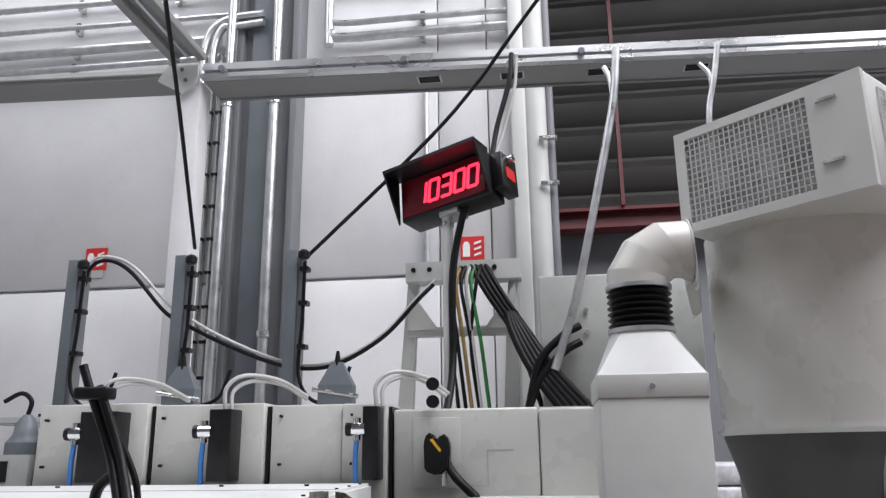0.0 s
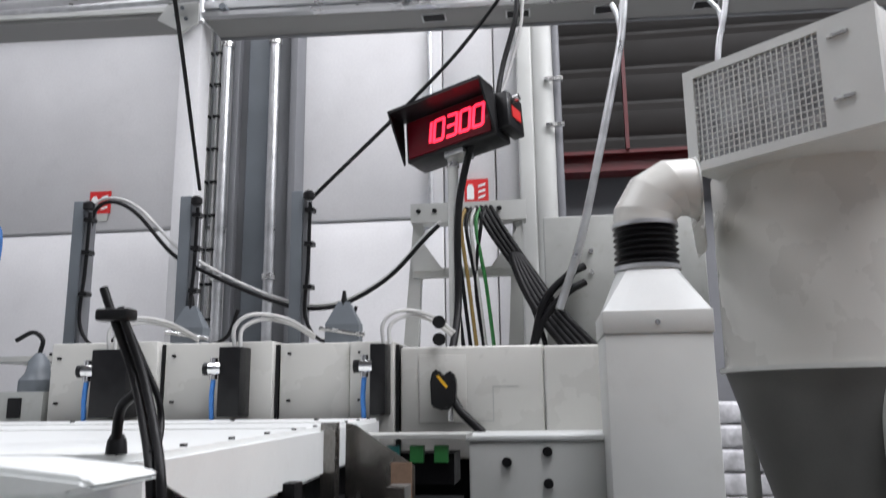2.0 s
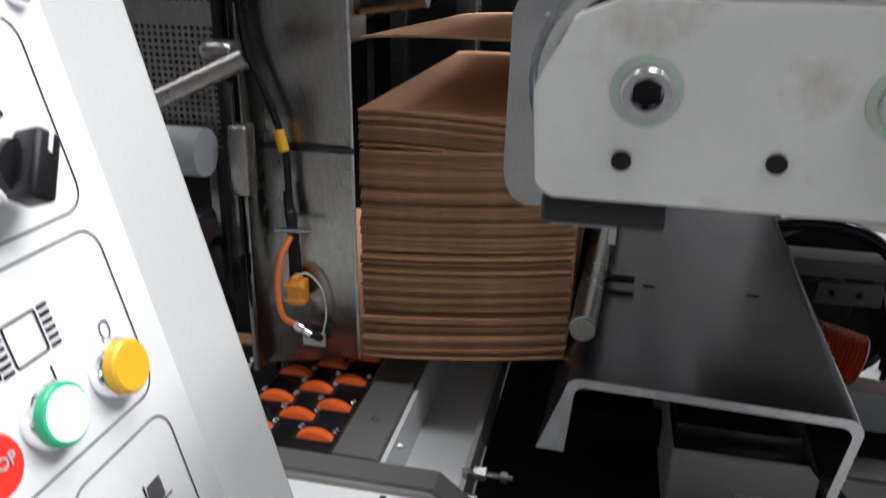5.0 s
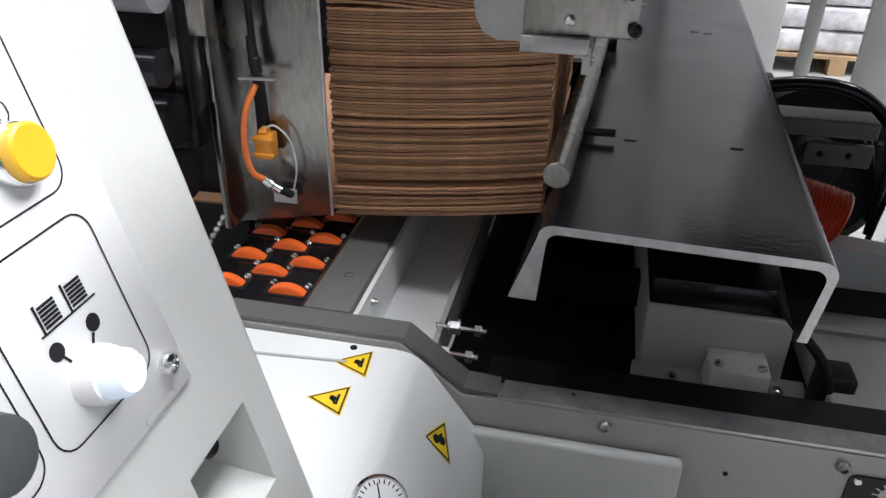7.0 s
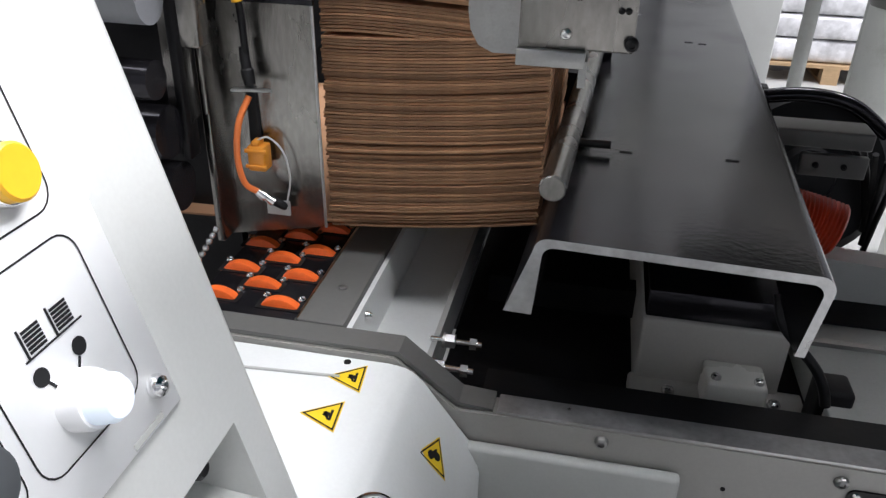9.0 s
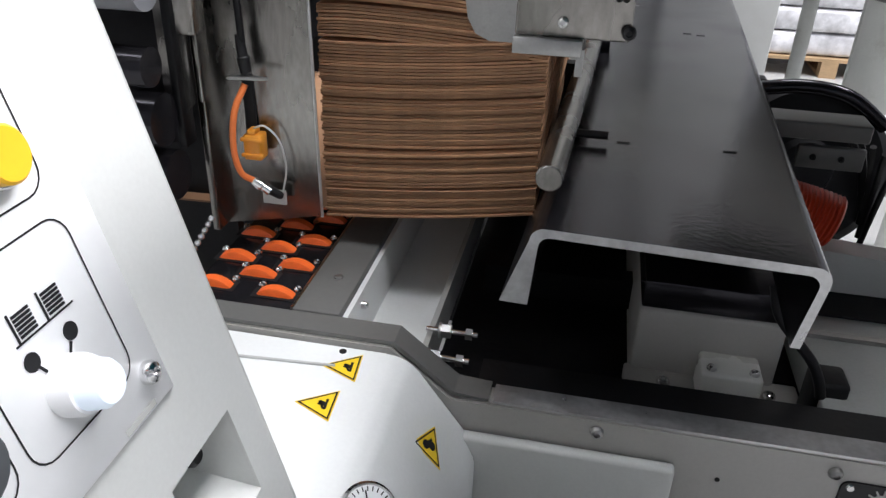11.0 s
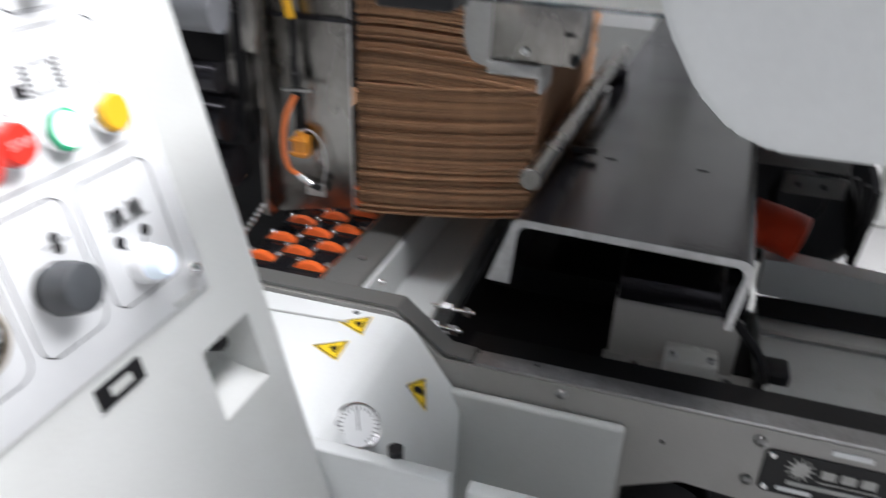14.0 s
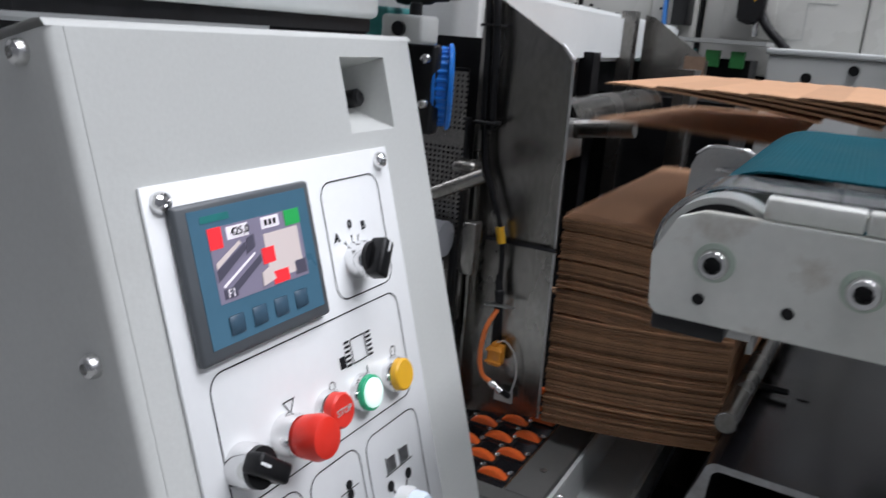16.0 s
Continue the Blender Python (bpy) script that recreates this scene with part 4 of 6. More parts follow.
# ---------------------------------------------------------------- folding section behind the feeder
def folder():
    ob = thing("machine_hood", (0.0, 2.0, 1.7), "long white flat machine hood with rounded edge", "machine hood")
    part("hood", prism([(0.225, 1.262), (0.25, 1.285), (0.256, 1.35), (0.1, 3.6), (-3.2, 3.6), (-3.2, 1.24), (0.19, 1.24)], 0.146, pose(0, 0, 1.702), bevel=0.012), HOODW, ob)
    # Skirt coloured near-black for the shade under the hood.
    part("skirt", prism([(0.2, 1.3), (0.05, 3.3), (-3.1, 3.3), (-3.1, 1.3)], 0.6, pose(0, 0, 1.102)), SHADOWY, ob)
    random.seed(3)
    for k in range(9):
        part("screw", rod((0.22 - 0.017 * k, 1.45 + 0.25 * k, 1.847), (0.22 - 0.017 * k, 1.45 + 0.25 * k, 1.853), 0.007, seg=8), BLACK, ob)
        part("screw", rod((-0.1 - 0.36 * k, 3.3, 1.847), (-0.1 - 0.36 * k, 3.3, 1.855), 0.01, seg=8), BLACK, ob)
    part("seam", box((-3.1, 2.3, 1.8475), (0.17, 2.306, 1.85)), GREYD, ob)
    part("seam", box((-3.1, 2.9, 1.8475), (0.13, 2.906, 1.85)), GREYD, ob)
    ob = thing("hood_frame_post", (0.2, 2.2, 1.2), "dark steel post beneath the hood", "post")
    part("post", box((0.2, 2.0, 0.0), (0.24, 2.06, 1.73)), SHADOWY, ob)
    part("post", box((0.17, 2.45, 0.0), (0.215, 2.5, 1.86)), STEEL, ob)
    ob = thing("far_guide_plate", (0.3, 2.6, 1.2), "second dull steel guide plate with slanted top", "guide plate")
    part("plate", prism([(0.21, 0.9), (0.21, 1.855), (0.24, 1.85), (0.43, 1.722), (0.43, 0.9)], 0.008, XZ(2.6)), STEEL, ob)
    part("brown_flap", box((0.36, 2.57, 1.2), (0.425, 2.578, 1.735)), mat("rusty_plate", (0.36, 0.24, 0.17), 0.45, 0.4, var=0.2), ob)
    ob = thing("far_cross_beam", (0.6, 3.0, 1.7), "dark machine cross beam with green terminals", "machine beam")
    part("beam", box((0.05, 3.0, 1.785), (0.55, 3.25, 1.80)), GREYD, ob)
    part("tray", box((0.12, 3.05, 1.62), (0.5, 3.25, 1.73)), SHADOWY, ob)
    for k in range(4):
        part("terminal", box((0.16 + 0.09 * k, 3.02, 1.7), (0.21 + 0.09 * k, 3.06, 1.76)), TEALB if k < 2 else GREENC, ob)
    ob = thing("machine_interior", (0.2, 2.6, 0), "machine frame below the hood, near-black colour for its shade", "machine frame")
    # Solid block whose near-black colour carries the interior's shade.
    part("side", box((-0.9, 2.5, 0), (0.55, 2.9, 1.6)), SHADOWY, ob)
    part("roller", rod((0.3, 1.6, 1.58), (0.3, 2.4, 1.58), 0.05), STEEL, ob)
    part("plate", box((0.42, 2.2, 1.3), (0.47, 2.3, 1.7)), STEEL, ob)
    part("white_plate", box((0.66, 2.5, 1.2), (0.9, 2.52, 1.62)), HOODW, ob)
    part("rod", rod((0.3, 1.45, 1.57), (0.52, 1.45, 1.6), 0.02), STEEL, ob)
    part("bracket", box((0.33, 1.4, 1.52), (0.4, 1.5, 1.6), 0.004), ALU, ob)


folder()


def near_cover():
    """The white cover, the terminal head and its cables beside the console."""
    ob = thing("sensor_head", (0.42, 0.72, 1.75), "grey bracket with black sensor head and green cable", "sensor")
    part("flag", prism([(0.2, 1.858), (0.43, 1.853), (0.535, 1.861), (0.557, 1.867), (0.545, 1.874), (0.47, 1.882), (0.2, 1.884)], 0.09, XZ(0.72), bevel=0.004), HOODW, ob)
    part("head", lathe((0.432, 0.7, 1.838), (0, 0, 1), ((0, 0.014), (0.012, 0.019), (0.035, 0.02))), BLACK, ob)
    part("body", box((0.395, 0.68, 1.742), (0.425, 0.76, 1.78), 0.006), TEALB, ob)
    part("mount", box((0.43, 0.66, 1.742), (0.482, 0.7, 1.772), 0.004), GREY, ob)
    part("mount_top_bolt", lathe((0.462, 0.68, 1.772), (0, 0, 1), ((0, 0.007), (0.012, 0.007), (0.014, 0.005))), BLACK, ob)
    part("mount_bolt", rod((0.455, 0.655, 1.757), (0.455, 0.66, 1.757), 0.008, seg=12), BLACK, ob)
    part("cable", tube([(0.445, 0.7, 1.852), (0.468, 0.7, 1.853), (0.484, 0.7, 1.841), (0.489, 0.7, 1.824), (0.481, 0.705, 1.807), (0.463, 0.71, 1.797)], 0.0058, 10, 8), GREENC, ob, "green cable")
    part("connector", lathe((0.418, 0.712, 1.79), (1, -0.05, 0.05), ((0, 0.005), (0.012, 0.0075), (0.045, 0.0075), (0.05, 0.005), (0.068, 0.0045))), BLACK, ob)
    part("cable", tube([(0.48, 0.715, 1.793), (0.5, 0.715, 1.796), (0.511, 0.715, 1.81), (0.506, 0.715, 1.825), (0.49, 0.72, 1.838), (0.46, 0.72, 1.85)], 0.0032, 8, 8), GREYD, ob)
    ob = thing("pulley_bracket", (0.47, 0.7, 1.65), "black bracket with blue toothed pulley", "pulley")
    part("bracket", box((0.43, 0.70, 1.64), (0.478, 0.72, 1.742), 0.004), BLACK, ob)
    for z in (1.726, 1.676):
        part("screw", socket_screw((0.47, 0.695, z), (0, -1, 0), 0.006), BRIGHT, ob)
    part("pulley", lathe((0.45, 0.742, 1.693), (0.86, 0.5, 0), ((0, 0.046), (0.002, 0.051), (0.005, 0.051), (0.006, 0.044), (0.02, 0.044), (0.021, 0.051), (0.025, 0.051), (0.027, 0.046), (0.027, 0.03), (0.02, 0.028)), 40), BLUE, ob)
    bm = None
    hub, ax = Vector((0.45, 0.742, 1.693)), Vector((0.86, 0.5, 0)).normalized()
    side = Vector((-ax.y, ax.x, 0))
    for k in range(28):
        a = 2 * math.pi * k / 28
        q = hub + 0.0445 * (math.cos(a) * side + math.sin(a) * Vector((0, 0, 1)))
        bm = rod(q + ax * 0.006, q + ax * 0.02, 0.0025, seg=6, bm=bm)
    part("teeth", bm, BLUE, ob)
    part("stay", box((0.432, 0.6, 1.69), (0.446, 0.7, 1.72)), BLACK, ob)
    ob = thing("perforated_guard", (0.28, 1.06, 1.4), "perforated grey steel guard sheet", "guard")
    x0, x1, z0, z1, p = 0.12, 0.345, 1.42, 1.7, 0.0085
    bm = bmesh.new()
    nx, nz = int((x1 - x0) / p * 2), int((z1 - z0) / p * 2)
    grid = [[bm.verts.new((x0 + i * p / 2, 1.06, z0 + k * p / 2)) for k in range(nz + 1)] for i in range(nx + 1)]
    for i in range(nx):
        for k in range(nz):
            if not (i % 2 and k % 2) or 36 < k < 42:
                bm.faces.new((grid[i][k], grid[i + 1][k], grid[i + 1][k + 1], grid[i][k + 1]))
    got = bmesh.ops.extrude_face_region(bm, geom=bm.faces[:])
    for v in got["geom"]:
        if isinstance(v, bmesh.types.BMVert):
            v.co.y += 0.002
    bmesh.ops.recalc_face_normals(bm, faces=bm.faces[:])
    part("sheet", bm, STEEL, ob)
    # Near-black sheet that paints in the shade behind the guard.
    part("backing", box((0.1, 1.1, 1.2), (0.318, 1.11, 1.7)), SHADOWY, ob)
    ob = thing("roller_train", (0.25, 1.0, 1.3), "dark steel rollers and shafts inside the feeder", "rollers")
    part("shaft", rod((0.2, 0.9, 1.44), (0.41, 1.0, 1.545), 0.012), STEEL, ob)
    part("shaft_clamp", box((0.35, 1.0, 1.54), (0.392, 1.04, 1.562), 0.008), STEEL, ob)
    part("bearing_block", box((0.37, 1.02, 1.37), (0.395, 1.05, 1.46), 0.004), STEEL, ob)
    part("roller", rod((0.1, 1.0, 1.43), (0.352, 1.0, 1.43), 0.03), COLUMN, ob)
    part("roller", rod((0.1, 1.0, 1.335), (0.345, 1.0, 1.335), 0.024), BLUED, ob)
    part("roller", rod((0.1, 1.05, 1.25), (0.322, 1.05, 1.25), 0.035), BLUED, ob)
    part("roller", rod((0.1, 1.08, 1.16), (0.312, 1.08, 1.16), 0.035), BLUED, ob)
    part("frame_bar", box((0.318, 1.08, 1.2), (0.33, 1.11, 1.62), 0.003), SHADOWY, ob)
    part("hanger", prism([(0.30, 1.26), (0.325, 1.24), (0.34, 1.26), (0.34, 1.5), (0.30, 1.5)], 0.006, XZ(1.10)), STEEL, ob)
    # Near-black sheet that paints in the shade behind the rollers.
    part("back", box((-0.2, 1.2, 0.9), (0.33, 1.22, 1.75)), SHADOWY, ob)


near_cover()


# ---------------------------------------------------------------- guide plate and its sensor
def guide_plate():
    ob = thing("guide_plate", (0.42, 1.16, 1.05), "dull worn steel guide plate with slanted top", "guide plate")
    m = axes((0, 1.165, 1.06), (1, 0, 0), (0, -0.05, 1))
    part("sheet", prism([(0.337, -0.01), (0.487, 0.02), (0.492, 0.66), (0.47, 0.69), (0.352, 0.76), (0.337, 0.74)], 0.004, m), STEEL, ob)
    part("edge_strip", rod((0.489, 1.158, 1.08), (0.4935, 1.125, 1.725), 0.0022, seg=8), CUT, ob)
    part("top_edge", rod((0.47, 1.13, 1.75), (0.4935, 1.128, 1.727), 0.003, seg=8), CUT, ob)
    part("weld_strap", box((0.335, 1.135, 1.405), (0.495, 1.142, 1.412)), BLUED, ob)
    part("left_flange", box((0.325, 1.13, 1.05), (0.337, 1.175, 1.8), 0.002), STEEL, ob)
    part("slot", box((0.386, 1.146, 1.165), (0.402, 1.153, 1.29), 0.002), INK, ob)
    part("hanger_bar", box((0.345, 1.10, 1.26), (0.352, 1.13, 1.42), 0.002), STEEL, ob)
    for x, z in ((0.345, 1.34), (0.35, 1.62), (0.35, 1.52)):
        part("bolt", socket_screw((x, 1.13, z), (0, -1, 0), 0.006), BRIGHT, ob)
    for k in range(9):
        part("chain_bolt", socket_screw((0.33, 1.12 - 0.012 * k, 1.075 - 0.004 * k), (0.3, -0.6, 0.6), 0.005), BRIGHT, ob)
    ob = thing("photo_sensor", (0.4, 1.14, 1.15), "orange photo sensor with cable and yellow-tagged lead", "sensor")
    part("bracket", prism([(0, 0), (0.05, 0.008), (0.055, 0.014), (0.008, 0.014)], 0.004, axes((0.382, 1.11, 1.292), (1, 0, 0), (0, 1, 0)), bevel=0.001), ALU, ob)
    part("lead_plug", lathe((0.405, 1.125, 1.3), (-0.12, 0, 1), ((0, 0.008), (0.02, 0.009), (0.022, 0.007), (0.035, 0.007), (0.05, 0.005))), BLACK, ob)
    part("lead", tube([(0.403, 1.125, 1.34), (0.4, 1.12, 1.42), (0.375, 1.115, 1.5), (0.357, 1.11, 1.56), (0.352, 1.1, 1.75), (0.33, 1.13, 1.86)], 0.005, 8, 8), RUBBER, ob)
    part("tag", rod((0.4005, 1.1205, 1.408), (0.3945, 1.1185, 1.437), 0.0075), YELLOW, ob, "yellow cable marker")
    part("body", box((0.392, 1.12, 1.175), (0.418, 1.146, 1.212), 0.003), AMBER, ob)
    part("cap", box((0.398, 1.122, 1.212), (0.41, 1.142, 1.219), 0.002), AMBER, ob)
    part("rib", box((0.389, 1.118, 1.18), (0.421, 1.124, 1.185), 0.001), AMBER, ob)
    part("rib", box((0.389, 1.118, 1.203), (0.421, 1.124, 1.208), 0.001), AMBER, ob)
    part("wire", tube([(0.404, 1.12, 1.285), (0.392, 1.105, 1.25), (0.385, 1.105, 1.2), (0.39, 1.11, 1.16), (0.404, 1.122, 1.143)], 0.0045, 10, 8), ORANGEC, ob, "orange sensor cable")
    part("connector", lathe((0.402, 1.12, 1.145), (0.75, 0.2, -0.6), ((0, 0.006), (0.01, 0.008), (0.014, 0.008), (0.016, 0.006), (0.028, 0.007))), CHROME, ob)
    part("boot", lathe((0.42, 1.128, 1.13), (0.8, 0.2, -0.5), ((0, 0.007), (0.02, 0.006), (0.024, 0.004))), BLACK, ob)
    part("loop_wire", tube([(0.405, 1.13, 1.219), (0.42, 1.135, 1.222), (0.438, 1.14, 1.2), (0.445, 1.14, 1.16), (0.44, 1.135, 1.125)], 0.0015, 6, 8), WHITEH, ob)
    part("small_label", box((0.405, 1.142, 1.1), (0.44, 1.146, 1.122)), GREYD, ob)
    ob = thing("twin_cable", (0.3, 1.2, 1.6), "black twin cables bound with ties above the guide plate", "cable")
    line = [(0.35, 1.115, 1.6), (0.352, 1.105, 1.66), (0.353, 1.1, 1.74), (0.344, 1.105, 1.825), (0.31, 1.15, 1.877), (0.258, 1.2, 1.963), (0.217, 1.2, 2.056), (0.203, 1.2, 2.09)]
    part("strand", tube(line, 0.0065, 10, 8), RUBBER, ob)
    part("strand", tube([(x + 0.0155, y - 0.003, z + 0.003) for x, y, z in line[:7]], 0.0065, 10, 8), RUBBER, ob)
    part("strand", tube([(0.24, 1.21, 2.03), (0.262, 1.22, 1.98), (0.285, 1.225, 1.93), (0.295, 1.22, 1.89), (0.32, 1.16, 1.85)], 0.005, 10, 8), RUBBER, ob)
    part("tie", box((0.2, 1.185, 2.04), (0.252, 1.215, 2.058), 0.004), BLACK, ob)
    part("tie", box((0.34, 1.09, 1.612), (0.38, 1.12, 1.618), 0.002), BLACK, ob)
    part("tie", box((0.34, 1.09, 1.77), (0.376, 1.115, 1.774), 0.001), BLACK, ob)
    part("stub", tube([(0.2, 1.27, 1.845), (0.205, 1.26, 1.885), (0.222, 1.24, 1.918), (0.258, 1.22, 1.94)], 0.008, 10, 8), RUBBER, ob)
    part("stub_base", lathe((0.2, 1.27, 1.847), (0, 0, 1), ((0, 0.016), (0.02, 0.014), (0.03, 0.009))), BLACK, ob)


guide_plate()


# ---------------------------------------------------------------- feed deck, wheels, front frame
def feed_deck():
    ob = thing("feed_deck", (0.45, 1.1, 1.0), "dark steel feed deck with orange feed wheels", "feed table")
    part("deck_plate", box((0.345, 0.985, 1.005), (0.505, 1.45, 1.022), 0.002), BLUED, ob)
    part("side_plate", box((0.505, 0.985, 0.99), (0.57, 1.6, 1.03), 0.002), HOPPER, ob)
    part("screw", lathe((0.54, 1.075, 1.03), (0, 0, 1), ((0, 0.0065), (0.002, 0.006), (0.003, 0.003))), ALU, ob)
    part("gap_bar", rod((0.503, 0.99, 1.026), (0.503, 1.45, 1.026), 0.003, seg=8), CHROME, ob)
    for col, x in enumerate((0.373, 0.422, 0.467)):
        for k in range(5):
            y = (1.027, 1.066, 1.022)[col] + 0.077 * k
            wheel = part("feed_wheel", lathe((x, y - 0.008, 0.998), (0, 1, 0), ((0, 0.034), (0.002, 0.037), (0.015, 0.037), (0.017, 0.034)), 28), ORANGE, ob, "orange urethane feed wheel")
            part("well", box((x - 0.033, y - 0.013, 1.0225), (x + 0.033, y + 0.012, 1.0232 + 0.0002 * col)), INK, ob)
            for sx in (-0.026, 0.026):
                part("axle_nut", lathe((x + sx, y + 0.016, 1.022), (0, 0, 1), ((0, 0.0056), (0.005, 0.0056), (0.007, 0.004), (0.005, 0.0025))), CHROME, ob)
    ob = thing("chip_tray", (0.6, 1.1, 0.9), "pale grey steel tray beside the feed deck", "tray")
    part("wall", box((0.571, 0.955, 0.9), (0.578, 1.6, 1.02)), HOODW, ob)
    part("bottom", box((0.578, 0.955, 0.93), (0.672, 1.6, 0.937)), HOODW, ob)
    part("rim", box((0.672, 0.955, 0.9), (0.68, 1.6, 0.965)), GREYD, ob)
    part("pin", lathe((0.578, 1.06, 1.0), (1, 0, 0), ((0, 0.006), (0.006, 0.005), (0.009, 0.003))), BRIGHT, ob)
    ob = thing("tension_bolt", (0.68, 1.0, 0.95), "chromed tension bolts with lock nuts", "bolt")
    for y, z in ((0.985, 0.985), (1.06, 0.975)):
        part("thread", rod((0.672, y, z), (0.745, y, z), 0.004, seg=10), CHROME, ob)
        part("nut", rod((0.694, y, z), (0.707, y, z), 0.0105, seg=6), BRIGHT, ob)
        part("washer", rod((0.69, y, z), (0.694, y, z), 0.0115, seg=16), BRIGHT, ob)
        part("head", rod((0.728, y, z), (0.738, y, z), 0.009, seg=6), CHROME, ob)
    ob = thing("front_frame", (1.0, 0.94, 0.85), "grey painted machine side frame with nameplate", "machine frame")
    outline = [(0.3, 1.036), (0.655, 1.036), (0.735, 0.97), (0.8, 0.972), (2.6, 0.972), (2.6, 0.7), (1.3, 0.83), (1.1, 0.845), (1.02, 0.81), (1.02, 0.4), (0.3, 0.4)]
    part("side_plate", prism(outline, 0.035, XZ(0.96), bevel=0.002), FRAMEG, ob)
    part("top_rail", box((0.785, 0.926, 0.9725), (2.6, 0.96, 0.976)), CUT, ob)
    part("worn_cap", prism([(0.3, 1.037), (0.657, 1.037), (0.735, 0.975), (0.78, 0.973), (0.78, 0.977), (0.737, 0.98), (0.66, 1.043), (0.3, 1.043)], 0.036, XZ(0.963)), HOPPER, ob)
    part("black_ledge", box((0.76, 0.962, 0.955), (2.6, 1.02, 0.968)), BLACK, ob)
    for x, z in ((0.915, 0.955), (1.19, 0.95), (1.185, 0.88), (1.5, 0.945), (1.435, 0.89)):
        part("bolt", socket_screw((x, 0.925, z - 0.0 if z > 0.94 else z), (0, -1, 0), 0.0085), ALU, ob)
    part("small_hole", rod((1.065, 0.9235, 0.91), (1.065, 0.93, 0.91), 0.003, seg=10), INK, ob)
    plate = part("nameplate", prism([(x + 1.3, y + 0.905) for x, y in rounded(0.2, 0.072, 0.01)], 0.003, XZ(0.925)), BLACK, ob, "black nameplate with bright lettering")
    part("emblem", lathe((1.248, 0.9215, 0.918), (0, -1, 0), ((0, 0.012), (0.0005, 0.012))), ALU, plate)
    for k in range(12):
        a = 2 * math.pi * k / 12
        part("ray", box((0.012, -0.0012, 0), (0.019, 0.0012, 0.0006), m=XZ(0.9218, 1.248, 0.918) @ pose(0, 0, 0, 0, 0, math.degrees(a))), ALU, plate)
    for x0, x1 in ((1.275, 1.293), (1.3, 1.318), (1.325, 1.343)):
        part("letter_bar", box((x0, 0.9208, 0.911), (x1, 0.922, 0.925)), ALU, plate)
    part("line", box((1.272, 0.921, 0.903), (1.35, 0.922, 0.905)), ALU, plate)
    part("line", box((1.235, 0.921, 0.889), (1.35, 0.922, 0.896)), GREYD, plate)
    for x0 in (1.225, 1.31):
        part("field", box((x0, 0.921, 0.876), (x0 + 0.045, 0.922, 0.883)), WHITE, plate)
    for x, z in ((1.21, 0.933), (1.39, 0.933), (1.21, 0.877), (1.39, 0.877)):
        part("rivet", lathe((x, 0.922, z), (0, -1, 0), ((0, 0.005), (0.002, 0.004))), BRIGHT, plate)
    part("white_strip", box((1.28, 0.9225, 0.952), (1.33, 0.925, 0.96)), WHITE, ob)
    ob = thing("frame_box", (0.9, 0.9, 0.6), "grey painted box below the side frame", "machine cover")
    part("body", box((0.74, 0.906, 0.35), (1.012, 0.924, 0.928), 0.006, 3), GREY, ob)
    ob = thing("lower_drive", (1.15, 1.0, 0.6), "dark drive with a slotted fan below the frame", "motor")
    # Solid near-black box drawn for the shade in the opening.
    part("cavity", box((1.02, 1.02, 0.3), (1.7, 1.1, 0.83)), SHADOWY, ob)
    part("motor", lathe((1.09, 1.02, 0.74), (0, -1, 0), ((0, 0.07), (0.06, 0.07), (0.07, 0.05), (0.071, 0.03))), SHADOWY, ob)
    part("fan_cover", lathe((1.27, 0.98, 0.76), (0, -1, 0), ((0, 0.062), (0.03, 0.062), (0.036, 0.055), (0.037, 0.02))), HOPPER, ob)
    for k in range(16):
        a = 2 * math.pi * k / 16
        part("slot", box((0.028, -0.0035, 0), (0.048, 0.0035, 0.001), m=XZ(0.9425, 1.27, 0.76) @ pose(0, 0, 0, 0, 0, math.degrees(a))), GREYD, ob)
    part("housing", box((1.36, 0.9, 0.62), (1.52, 1.0, 0.82), 0.006), HOPPER, ob)


feed_deck()


